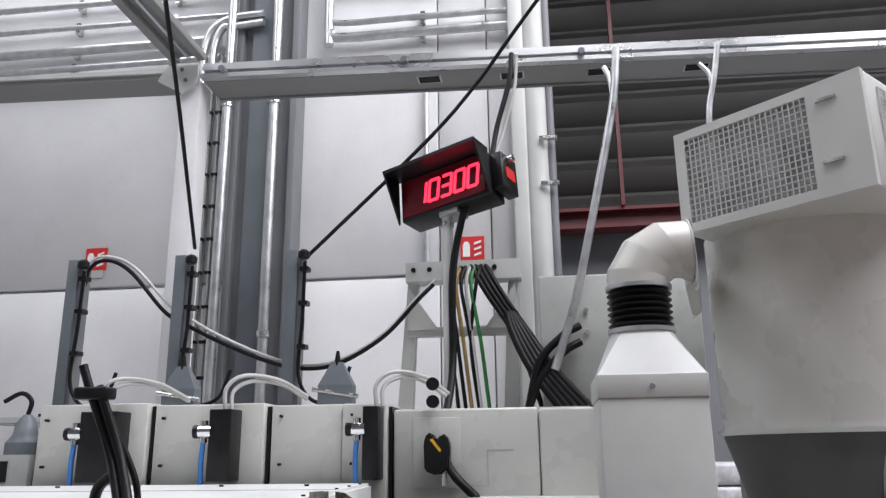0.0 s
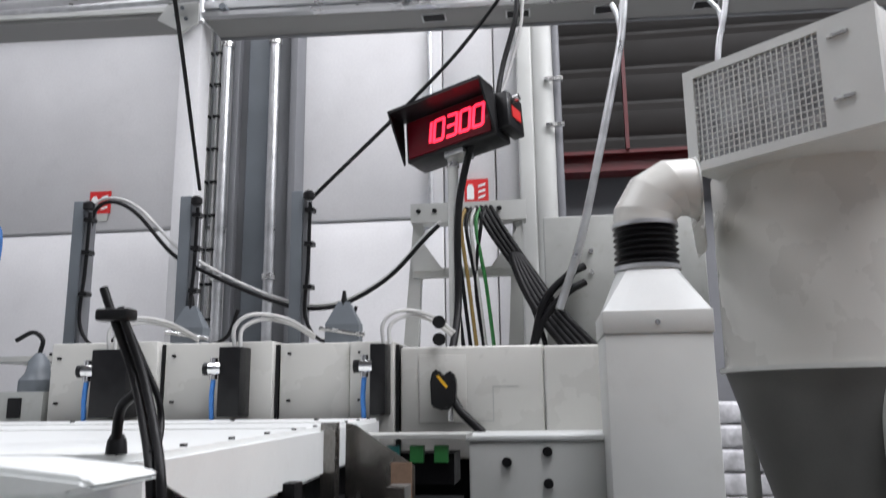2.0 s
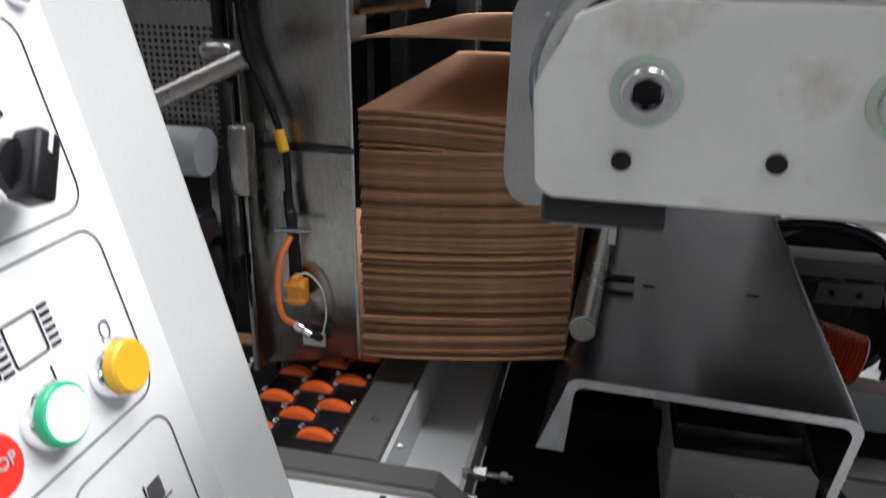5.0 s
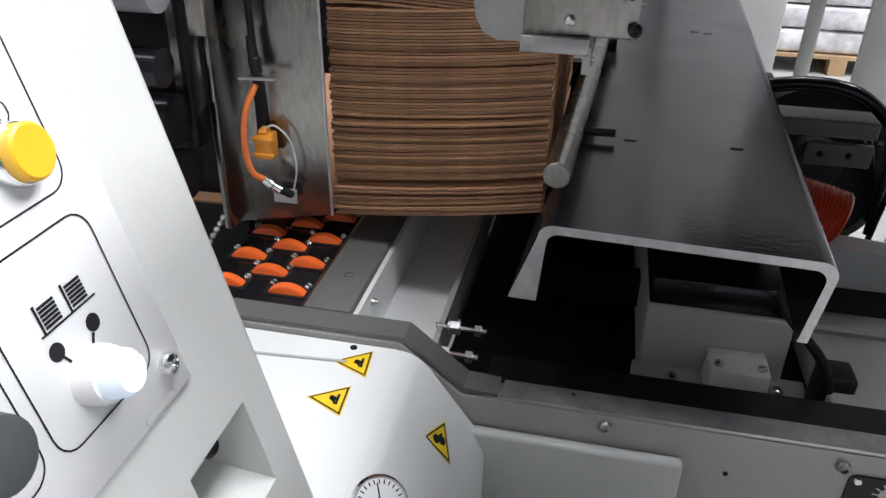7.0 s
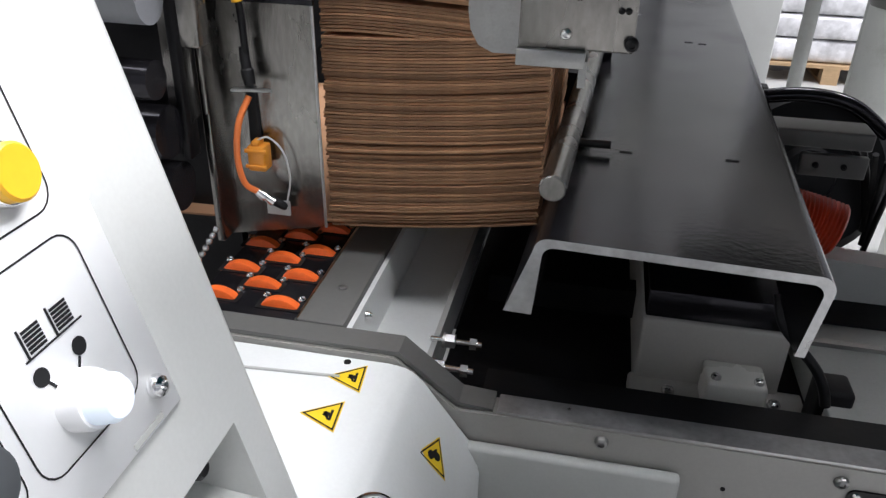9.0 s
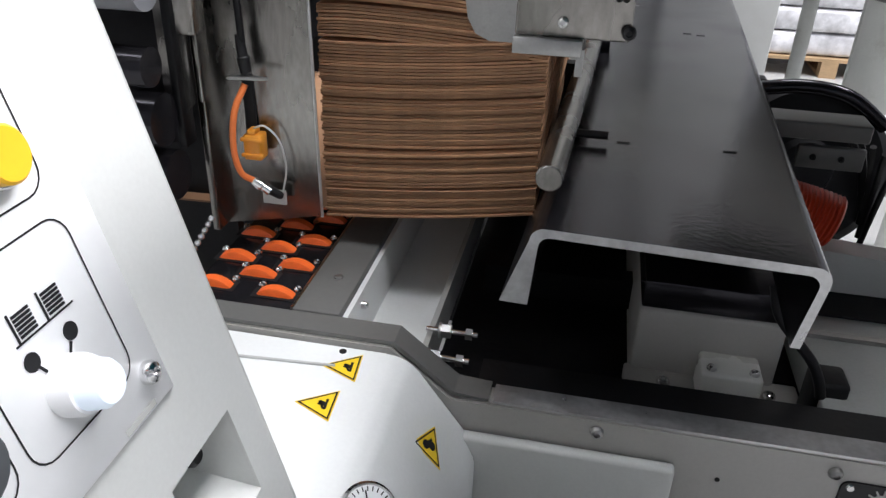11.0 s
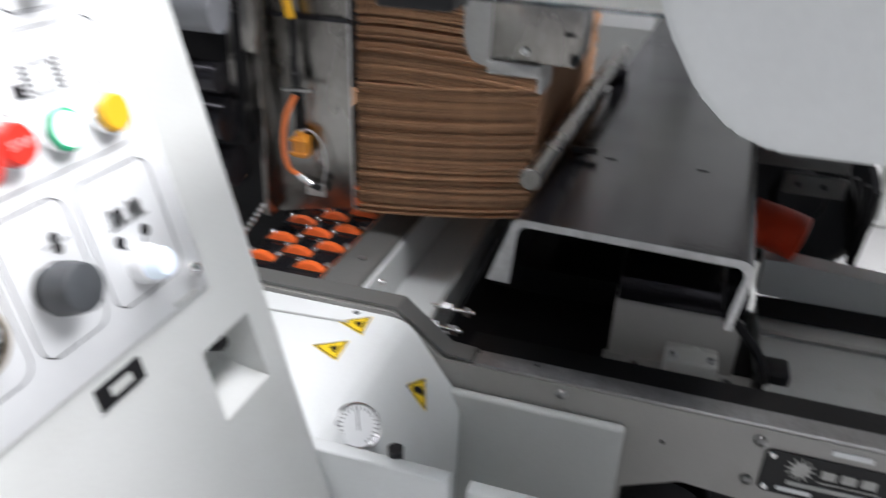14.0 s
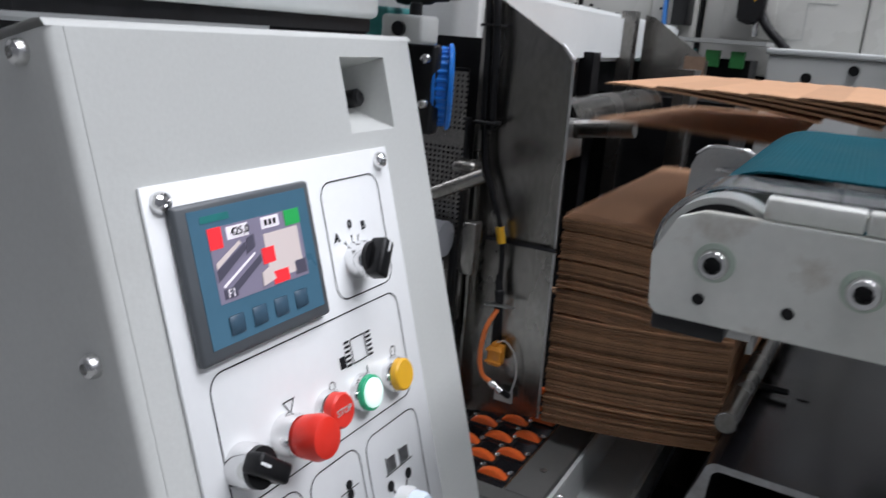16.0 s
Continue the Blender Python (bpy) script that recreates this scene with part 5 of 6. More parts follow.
def hood():
    """The white folded hood before the frame, with warning signs and the gauge."""
    ob = thing("white_hood", (0.6, 0.75, 0.9), "white folded sheet hood with warning stickers", "machine hood")
    prof = [(0.2, 0.6), (0.2, 1.03), (0.655, 1.03), (0.675, 1.026), (0.69, 1.0145), (0.755, 0.925), (0.77, 0.895), (0.77, 0.6)]
    m = axes((0, 0.923, 0), (1, 0, 0), (0, 0, 1))
    sheet = part("sheet", prism(prof, 0.31, m, bevel=0.004), HOODW, ob)
    part("dimple", rod((0.6, 0.91, 1.03), (0.6, 0.91, 1.0312), 0.0045), BLACK, ob)
    part("tape_line", rod((0.4, 0.865, 1.031), (0.6, 0.88, 1.031), 0.002, seg=8), GREYD, ob)
    part("ledge", box((0.5, 0.605, 0.2), (0.838, 0.624, 1.045), 0.003), HOODW, ob)
    part("ledge", box((0.858, 0.605, 0.2), (1.1, 0.624, 1.04), 0.003), HOODW, ob)
    part("ledge_knob", rod((0.769, 0.628, 1.035), (0.769, 0.628, 1.053), 0.009), BLACK, ob)

    def warning(c, ex, ey, kind):
        mm = axes(c, ex, ey)
        tri = lambda r: [(r * math.cos(radians(90 + 120 * k)), r * math.sin(radians(90 + 120 * k))) for k in range(3)]
        st = part("warning_sticker", prism(tri(0.03), 0.0006, mm), SIGNY, ob, "yellow triangular warning sticker")
        one = bmesh.new()
        a = [one.verts.new((x, y, 0.0009)) for x, y in tri(0.0275)]
        b = [one.verts.new((x, y, 0.0009)) for x, y in tri(0.0235)]
        for i in range(3):
            one.faces.new((a[i], a[(i + 1) % 3], b[(i + 1) % 3], b[i]))
        one.transform(mm)
        part("border", one, INK, st)
        if kind == 0:
            bm = box((-0.008, -0.007, 0.0006), (0.009, -0.004, 0.0012), m=mm)
            bm = box((-0.008, -0.001, 0.0006), (0.006, 0.0015, 0.0012), m=mm @ pose(0, 0, 0, 0, 0, 30), bm=bm)
            bm = box((-0.002, -0.004, 0.0006), (0.005, 0.004, 0.0012), m=mm @ pose(0, 0, 0, 0, 0, -20), bm=bm)
        else:
            bm = rod(mm @ Vector((-0.004, 0.002, 0.0005)), mm @ Vector((-0.004, 0.002, 0.0012)), 0.0055)
            bm = rod(mm @ Vector((0.005, -0.004, 0.0005)), mm @ Vector((0.005, -0.004, 0.0012)), 0.0055, bm=bm)
            bm = box((-0.009, -0.006, 0.0006), (0.001, -0.003, 0.0012), m=mm, bm=bm)
        part("pictogram", bm, INK, st)

    warning((0.614, 0.881, 1.0303), (-0.1, 0.99, 0), (-0.99, -0.1, 0), 0)
    warning((0.607, 0.811, 1.0303), (-0.07, 0.99, 0), (-0.99, -0.07, 0), 0)
    k = (0.755 - 0.69), -(1.0145 - 0.925)
    d = Vector((k[0], 0, k[1])).normalized()
    nrm = Vector((-d.z, 0, d.x))
    base = Vector((0.724, 0.84, 0.9677)) + nrm * 0.0005
    warning(base, Vector((-0.3, -0.9, 0.3)), Vector((d.x, -0.35, d.z)), 1)
    g = Vector((0.692, 0.69, 1.01)) + nrm * 0.003
    part("gauge_stub", rod(g - nrm * 0.03, g - nrm * 0.012, 0.014), BLACK, ob)
    nrm = Vector((0.45, -0.45, 0.77)).normalized()
    ga = part("gauge", lathe(g, nrm, ((0, 0.03), (0.008, 0.03), (0.011, 0.0275), (0.0095, 0.0255)), 40), CHROME, ob, "round pressure gauge with chrome rim")
    gm = axes(g + nrm * 0.0098, (0.9, 0.3, -0.35), nrm.cross(Vector((0.9, 0.3, -0.35))))
    part("dial", rod(gm @ Vector((0, 0, -0.001)), gm @ Vector((0, 0, 0.0004)), 0.0255, seg=40), WHITE, ga)
    bm = None
    for i in range(21):
        bm = box((0.02, -0.0006, 0), (0.0245, 0.0006, 0.0002), m=gm @ pose(0, 0, 0.0004, 0, 0, -45 + 13.5 * i), bm=bm)
    part("scale", bm, INK, ga)
    part("needle", box((-0.006, -0.0007, 0), (0.021, 0.0007, 0.0004), m=gm @ pose(0, 0, 0.0008, 0, 0, 110)), INK, ga)


hood()


# ---------------------------------------------------------------- channel and right side
def channel():
    yaw = -3.0
    m = Matrix.Translation((0.972, 0.968, 1.195)) @ pose(0, 0, 0, 0, 0, yaw)
    ob = thing("channel_beam", (0, 0, 0), "dark rolled steel channel beam with bright cut end", "beam", m=m)
    w, h, t, r = 0.328, 0.105, 0.011, 0.018
    out = [(-w / 2 - 0.03, -h)]
    for k in range(6):
        a = radians(180 - 18 * k)
        out.append((-w / 2 + r + r * math.cos(a), -r + r * math.sin(a)))
    for k in range(6):
        a = radians(90 - 18 * k)
        out.append((w / 2 - r + r * math.cos(a), -r + r * math.sin(a)))
    out.append((w / 2 - 0.012, -h))
    inn = [(w / 2 - t - 0.012, -h)]
    ri = r - t * 0.4
    for k in range(6):
        a = radians(18 * k)
        inn.append((w / 2 - t - ri + ri * math.cos(a), -t - ri + ri * math.sin(a)))
    for k in range(6):
        a = radians(90 + 18 * k)
        inn.append((-w / 2 + t + ri + ri * math.cos(a), -t - ri + ri * math.sin(a)))
    inn.append((-w / 2 + t - 0.006, -h))
    prof = out + inn
    bm = bmesh.new()
    ringa = [bm.verts.new((x, 0, z)) for x, z in prof]
    ringb = [bm.verts.new((x, 2.4, z)) for x, z in prof]
    n = len(prof)
    for i in range(n):
        bm.faces.new((ringa[i], ringa[(i + 1) % n], ringb[(i + 1) % n], ringb[i]))
    half = len(out)
    for ring in (ringa, ringb):
        for i in range(half - 1):
            f = bm.faces.new((ring[i], ring[i + 1], ring[n - 2 - i], ring[n - 1 - i]))
            f.material_index = 1
    bmesh.ops.recalc_face_normals(bm, faces=bm.faces[:])
    smooth(bm, 30)
    part("profile", bm, [BLUED, CUT], ob, local=True)
    for x, y in ((1.056, 2.026), (1.085, 2.018), (0.913, 1.281), (1.064, 1.286)):
        part("slot", box((x - 0.009, y - 0.002, 1.1945), (x + 0.009, y + 0.002, 1.1962)), INK, ob)
    ob = thing("guide_rod", (0.82, 1.03, 1.24), "polished round steel rod above the channel", "rod")
    part("rod", lathe((0.822, 1.02, 1.238), (0.045, 1, 0.012), ((0, 0.0145), (0.002, 0.0165), (0.9, 0.0165)), 28), STEEL, ob)
    part("stop_pin", rod((0.845, 1.27, 1.208), (0.89, 1.27, 1.208), 0.006), BLACK, ob)
    part("saddle", box((0.845, 1.8, 1.19), (0.885, 1.86, 1.23), 0.002), BLUED, ob)


channel()


def right_side():
    ob = thing("gearbox", (1.06, 1.15, 0.9), "grey gearbox with small junction box below the channel", "gearbox")
    part("body", box((0.963, 1.14, 0.86), (1.165, 1.6, 1.005), 0.006), FRAMEG, ob)
    part("top_plate", box((0.965, 1.142, 1.006), (1.165, 1.62, 1.05), 0.003), BLUED, ob)
    part("foot", box((0.955, 1.09, 0.86), (1.199, 1.15, 0.902), 0.004), FRAMEG, ob)
    jb = part("junction_box", box((1.054, 1.082, 0.87), (1.136, 1.14, 0.95), 0.006), CREAM, ob)
    part("knockout", lathe((1.095, 1.082, 0.908), (0, -1, 0), ((0, 0.016), (0.0012, 0.016), (0.0018, 0.014))), CREAM, jb)
    for x in (1.067, 1.124):
        part("screw", socket_screw((x, 1.095, 0.95), (0, 0, 1), 0.007), BRIGHT, jb)
    for x in (1.01, 1.155):
        part("foot_bolt", socket_screw((x, 1.112, 0.902), (0, 0, 1), 0.0095), BRIGHT, ob)
    ob = thing("shaded_machine_bed", (1.0, 1.6, 0.5), "machine bed under the channel, shade put into its colour", "machine frame")
    # Bed, wall and bar are near-black to paint the shade under the channel.
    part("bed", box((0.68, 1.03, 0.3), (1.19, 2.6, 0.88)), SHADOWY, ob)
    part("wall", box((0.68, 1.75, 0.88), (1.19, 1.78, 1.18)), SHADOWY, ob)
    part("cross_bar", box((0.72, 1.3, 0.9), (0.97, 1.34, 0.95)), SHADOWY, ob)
    ob = thing("cable_bend", (1.22, 1.12, 0.95), "black elbow plug with a hanging cable", "cable")
    part("plug", lathe((1.2, 1.08, 0.93), (0.4, -0.1, -0.25), ((0, 0.03), (0.05, 0.03), (0.055, 0.02), (0.1, 0.02))), RUBBER, ob)
    part("elbow", box((1.19, 1.06, 0.9), (1.235, 1.11, 0.975), 0.006), RUBBER, ob)
    part("cable", tube([(1.12, 1.1, 1.09), (1.128, 1.08, 1.06), (1.15, 1.07, 1.035), (1.178, 1.065, 1.005), (1.192, 1.06, 0.98), (1.2, 1.06, 0.955)], 0.007, 10, 8), RUBBER, ob)
    ob = thing("rear_rail", (1.6, 1.3, 0.95), "grey painted rail with a dark slot beside the feeder", "machine rail")
    part("top", prism([(1.2, 0.96), (1.2, 1.03), (1.24, 1.03), (2.6, 0.93), (2.6, 0.9)], 0.05, XZ(1.39)), GREY, ob)
    part("bed", box((1.2, 1.02, 0.9), (2.6, 1.34, 0.955), 0.003), GREYD, ob)
    # Block below the rail, with its shade put into the near-black colour.
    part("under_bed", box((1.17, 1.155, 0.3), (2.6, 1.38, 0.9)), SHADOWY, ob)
    part("slot", box((1.2, 1.265, 0.955), (2.6, 1.338, 0.959)), INK, ob)
    part("edge", box((1.2, 1.2, 0.955), (2.6, 1.212, 0.962)), ALU, ob)
    ob = thing("drive_reel", (1.28, 1.65, 1.05), "black round drive cover with grey clamp block", "drive cover")
    part("disc", lathe((1.29, 1.79, 0.995), (0.08, -1, 0.35), ((0, 0.15), (0.012, 0.168), (0.05, 0.168), (0.062, 0.15), (0.055, 0.06), (0.075, 0.05)), 44), RUBBER, ob)
    for k in range(7):
        part("crease", tube([(1.3 + 0.02 * k, 1.7 - 0.012 * k, 1.13 - 0.008 * k), (1.35 + 0.014 * k, 1.695, 1.1 - 0.022 * k), (1.39 + 0.006 * k, 1.7, 1.04 - 0.03 * k)], 0.006, 6, 4), RUBBER, ob)
    part("block", box((1.16, 1.57, 1.128), (1.345, 1.64, 1.16), 0.004), HOPPER, ob)
    part("clamp", box((1.235, 1.585, 1.07), (1.35, 1.6, 1.112), 0.003), HOPPER, ob)
    for x in (1.262, 1.31):
        part("screw", socket_screw((x, 1.585, 1.092), (0, -1, 0), 0.006), BLACK, ob)
    part("pad", tube([(1.15, 1.74, 1.16), (1.25, 1.73, 1.178), (1.34, 1.73, 1.165), (1.42, 1.74, 1.11)], 0.014, 12, 6), BLUED, ob)
    ob = thing("ribbed_hose_cover", (1.21, 1.3, 1.09), "red-orange ribbed plastic hose cover", "hose")
    part("hose", tube([(1.165, 1.365, 1.09), (1.19, 1.362, 1.086), (1.22, 1.36, 1.08), (1.252, 1.355, 1.072)], 0.04, 20, 10, wave=0.003, every=1), mat("red_orange_plastic", (0.6, 0.06, 0.02), 0.45), ob)
    for x, y in ((2.2, 3.45), (2.65, 3.93)):
        ob = thing("stand_pole", (x, y, 0), "grey round stand pole with foot plate on the floor", "pole", "stand poles")
        part("tube", rod((x, y, 0.0), (x, y, 2.0 if x > 2.5 else 2.4), 0.05 if x < 2.5 else 0.035), GREY, ob)
        part("foot", rod((x, y, 0), (x, y, 0.02), 0.11), GREYD, ob)


right_side()


# ---------------------------------------------------------------- transfer conveyor
def conveyor():
    ob = thing("transfer_conveyor", (1.5, 0.8, 1.55), "transfer conveyor with teal belt and oily white side plate", "conveyor")
    y0 = 0.478
    out = [(0.80, 1.572), (0.806, 1.566), (6.6, 1.566), (6.6, 1.648), (0.83, 1.648), (0.812, 1.641), (0.797, 1.612)]
    side = part("side_plate", prism(out, 0.012, XZ(0.49), bevel=0.001), ARMP, ob)
    for x in (0.842, 0.937, 1.25):
        part("bearing_ring", lathe((x, 0.478, 1.613), (0, -1, 0), ((0, 0.0145), (0.001, 0.0145), (0.0015, 0.0125))), RING, side)
        part("bolt", lathe((x, 0.478, 1.613), (0, -1, 0), ((0, 0.0108), (0.009, 0.0106), (0.0105, 0.0095), (0.0105, 0.0064), (0.004, 0.006))), BRIGHT, side)
        part("socket", rod((x, 0.4765, 1.613), (x, 0.4722, 1.613), 0.0062, seg=6), INK, side)
    for x, z in ((0.835, 1.584), (0.895, 1.587), (1.05, 1.59)):
        part("hole", rod((x, 0.4765, z), (x, 0.479, z), 0.0042, seg=14), INK, side)
    part("under_strip", box((0.803, 0.481, 1.553), (0.856, 0.52, 1.566), 0.002), BLACK, ob)
    for x0, x1 in ((0.868, 0.93), (0.931, 1.02), (1.021, 1.3), (1.301, 6.6)):
        part("top_block", box((x0, 0.482, 1.6485), (x1, 0.505, 1.664), 0.002), ARMP, ob)
    part("pulley", lathe((0.842, 0.492, 1.613), (0, 1, 0), ((0, 0.034), (0.0, 0.045), (0.03, 0.045), (0.032, 0.02)), 48), GREYD, ob)
    # Flat near-black disc painted in for the shade inside the pulley.
    part("pulley_hollow", rod((0.842, 0.4915, 1.613), (0.842, 0.495, 1.613), 0.0402, seg=48), SHADOWY, ob)
    part("roller", rod((0.862, 0.545, 1.613), (0.862, 1.0, 1.613), 0.05, seg=48), STEEL, ob)

    def belt(ya, yb, r, cx, t, xe):
        def loop(rr):
            line = [(xe, 1.613 + rr), ((xe + cx) / 2, 1.613 + rr)]
            for k in range(17):
                a = radians(90 + 11.25 * k)
                line.append((cx + rr * math.cos(a), 1.613 + rr * math.sin(a)))
            return line + [((xe + cx) / 2, 1.613 - rr), (xe, 1.613 - rr)]
        outer, inner = loop(r), loop(r - t)
        ring = lambda y: [(x, y, z) for x, z in outer] + [(x, y, z) for x, z in reversed(inner)]
        one = bmesh.new()
        ra, rb = [one.verts.new(p) for p in ring(ya)], [one.verts.new(p) for p in ring(yb)]
        n = len(ra)
        for i in range(n):
            one.faces.new((ra[i], ra[(i + 1) % n], rb[(i + 1) % n], rb[i]))
        for i in range(n // 2 - 1):
            for rr in (ra, rb):
                one.faces.new((rr[i], rr[i + 1], rr[n - 2 - i], rr[n - 1 - i]))
        bmesh.ops.recalc_face_normals(one, faces=one.faces[:])
        return smooth(one, 40)

    part("belt", belt(0.565, 0.985, 0.058, 0.862, 0.002, 6.6), TEAL, ob, "teal textured conveyor belt")
    part("edge_band", belt(0.497, 0.562, 0.053, 0.846, 0.002, 6.6), CLEAR, ob, "clear plastic edge band round the pulley")
    # Bed under the stream; near-black colour carries the shade beneath the blanks.
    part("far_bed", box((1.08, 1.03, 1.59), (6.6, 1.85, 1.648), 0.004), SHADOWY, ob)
    part("leg", box((2.6, 0.6, 0.0), (2.7, 0.9, 1.56)), GREY, ob)
    part("leg", box((6.3, 0.6, 0.0), (6.4, 0.9, 1.56)), GREY, ob)
    # Slide bed, near-black for the shade under the belt.
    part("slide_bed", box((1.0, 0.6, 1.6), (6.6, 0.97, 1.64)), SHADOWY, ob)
    ob = thing("support_plate", (1.2, 0.46, 1.55), "white painted tapered support plate on the conveyor side", "machine plate")
    prof = [(0.966, 1.66), (0.971, 1.621), (0.991, 1.575), (1.007, 1.55), (1.025, 1.534), (1.045, 1.527), (1.9, 1.527), (1.9, 1.66)]
    part("plate", prism(prof, 0.11, XZ(0.472), bevel=0.003), HOODW, ob)
    ob = thing("end_guard", (0.77, 1.0, 1.5), "thin stainless rounded guard plate with slot", "guard")
    shape = [(0.718, 1.44), (0.721, 1.42), (0.73, 1.404), (0.745, 1.397), (0.82, 1.397), (0.82, 1.58), (0.798, 1.583), (0.798, 1.63), (0.785, 1.634), (0.745, 1.634), (0.728, 1.625), (0.72, 1.606)]
    part("plate", prism(shape, 0.003, XZ(1.003), bevel=0.0006), ALU, ob)
    part("bent_tab", box((0.756, 0.982, 1.606), (0.797, 0.999, 1.6085)), BRIGHT, ob)
    part("top_lip", tube([(0.727, 0.994, 1.624), (0.745, 0.994, 1.6355), (0.785, 0.994, 1.6355), (0.798, 0.994, 1.631)], 0.0025, 8, 4), BRIGHT, ob)
    part("side_lip", box((0.796, 0.985, 1.58), (0.799, 1.0, 1.63)), BRIGHT, ob)
    part("rivet", lathe((0.775, 1.0, 1.53), (0, -1, 0), ((0, 0.005), (0.002, 0.004))), BRIGHT, ob)
    ob = thing("slide_block", (0.84, 0.9, 1.45), "milled aluminium slide block with set screws", "bracket")
    part("block", box((0.784, 0.885, 1.433), (0.886, 0.995, 1.555), 0.002), STEEL, ob)
    part("lip", box((0.783, 0.878, 1.418), (0.845, 0.995, 1.433), 0.001), ALU, ob)
    part("blade", box((0.84, 0.9, 1.395), (0.847, 0.96, 1.42)), ALU, ob)
    part("screw", socket_screw((0.826, 0.885, 1.447), (0, -1, 0), 0.005), BRIGHT, ob)
    part("screw", socket_screw((0.884, 0.885, 1.442), (0, -1, 0), 0.0065), BLACK, ob)
    for x in (0.872, 0.878):
        part("screw", socket_screw((x, 0.885, 1.47), (0, -1, 0), 0.003), BLACK, ob)


conveyor()


# ---------------------------------------------------------------- console
def console():
    O = Vector((0.534, 0, 1.638))
    m = axes(O, (0, 1, 0), (-0.254, 0, 0.967))
    L = lambda y, z, out=0.0: Vector((y, (z - 1.638) / 0.967, out))
    ob = thing("control_console", (0, 0, 0), "pale grey control console with white panel of buttons", "control console", m=m)
    y0, y1 = 0.205, 0.6
    top, bot = 0.117, -0.86
    holes = [(0.476, 0.545, L(0, 1.666)[1], L(0, 1.73)[1]), (0.4835, 0.56, L(0, 1.17)[1], L(0, 1.24)[1])]
    us = sorted({y0 + 0.0115, y1 - 0.008, *[h[0] for h in holes], *[h[1] for h in holes]})
    vs = sorted({top - 0.006, bot, *[h[2] for h in holes], *[h[3] for h in holes]})
    bm = bmesh.new()
    grid = {}
    for a, b in zip(us, us[1:]):
        for c, d in zip(vs, vs[1:]):
            if any(h[0] - 1e-6 <= a and b <= h[1] + 1e-6 and h[2] - 1e-6 <= c and d <= h[3] + 1e-6 for h in holes):
                continue
            bm.faces.new([grid.get(q) or grid.setdefault(q, bm.verts.new((*q, 0))) for q in ((a, c), (b, c), (b, d), (a, d))])
    part("front_panel", bm, GREY, ob, local=True)
    # rounded edge down the operator's side, the far edge and the top
    edge = [(y0, -0.03), (y0, -0.005), (y0 + 0.0015, -0.0015), (y0 + 0.005, 0.0), (y0 + 0.0115, 0.0)]
    part("rounded_edge", smooth(loft([[(u, v, w) for u, w in edge] for v in (bot, top - 0.006)], closed=False), 80), GREY, ob, local=True)
    part("seam", box((y0 + 0.0112, bot, 0), (y0 + 0.0118, top - 0.006, 0.0003)), GREYD, ob, local=True)
    edge = [(y1 - 0.008, 0.0), (y1 - 0.003, -0.002), (y1, -0.008), (y1, -0.4)]
    part("far_side", smooth(loft([[(u, v, w) for u, w in edge] for v in (bot, top - 0.006)], closed=False), 80), GREY, ob, local=True)
    part("near_side", smooth(loft([[(u, v, w) for u, w in ((y0, -0.03), (y0, -0.42))] for v in (bot, top - 0.006)], closed=False), 80), GREY, ob, local=True)
    part("top", smooth(loft([[(u, v, w) for v, w in ((top - 0.006, 0.0), (top - 0.001, -0.003), (top, -0.01), (top, -0.4))] for u in (y0, y1)], closed=False), 80), GREY, ob, local=True)
    part("plinth", box((0.1, y0 + 0.004, 0.0), (0.74, y1 - 0.004, 0.82), 0.004), GREY, ob)
    for h in holes:
        d = 0.045
        bm = bmesh.new()
        a = [bm.verts.new(q) for q in ((h[0], h[2], 0), (h[1], h[2], 0), (h[1], h[3], 0), (h[0], h[3], 0))]
        b = [bm.verts.new(q) for q in ((h[0] + 0.008, h[2] + 0.028, -d), (h[1] - 0.008, h[2] + 0.028, -d), (h[1] - 0.008, h[3] - 0.004, -d), (h[0] + 0.008, h[3] - 0.004, -d))]
        for i in range(4):
            bm.faces.new((a[i], a[(i + 1) % 4], b[(i + 1) % 4], b[i]))
        bm.faces.new(b)
        pocket = part("recess", bm, GREY, ob, local=True)
        c = ((h[0] + h[1]) / 2 + 0.016, (h[2] + h[3]) / 2 + (0.016 if h[2] < -0.2 else 0.0), -d)
        part("lock_stub", lathe(c, (0, 0, 1), ((0, 0.0085), (0.022, 0.0085), (0.025, 0.006), (0.024, 0.003))), BLACK, pocket, local=True)
    for v in (0.101, -0.089, -0.4):
        part("side_screw", socket_screw((y0, v, -0.026), (-1, 0, 0), 0.008), BRIGHT, ob, local=True)
    # white plate
    plate = part("white_plate", box((0.241, L(0, 1.29)[1], 0), (0.52, L(0, 1.651)[1], 0.003), 0.0008, 1), WHITE, ob, "white printed control plate", local=True)
    for y in (0.254, 0.504):
        for z in (1.64, 1.311):
            part("plate_screw", socket_screw(L(y, z, 0.003), (0, 0, 1), 0.0075), CHROME, plate, local=True)
    # operator screen
    hm = part("operator_screen", box((0.256, L(0, 1.532)[1], 0.003), (0.392, L(0, 1.636)[1], 0.011), 0.003, 2), SCREENB, ob, "grey operator screen with lit picture and function keys", local=True)
    part("front_film", box((0.266, L(0, 1.541)[1], 0.011), (0.385, L(0, 1.631)[1], 0.0114)), SCREENF, hm, local=True)
    X0, X1, Y0, Y1 = 0.28, 0.373, L(0, 1.568)[1], L(0, 1.618)[1]
    part("picture", box((X0, Y0, 0.0114), (X1, Y1, 0.0117)), SCR["violet"], hm, local=True)
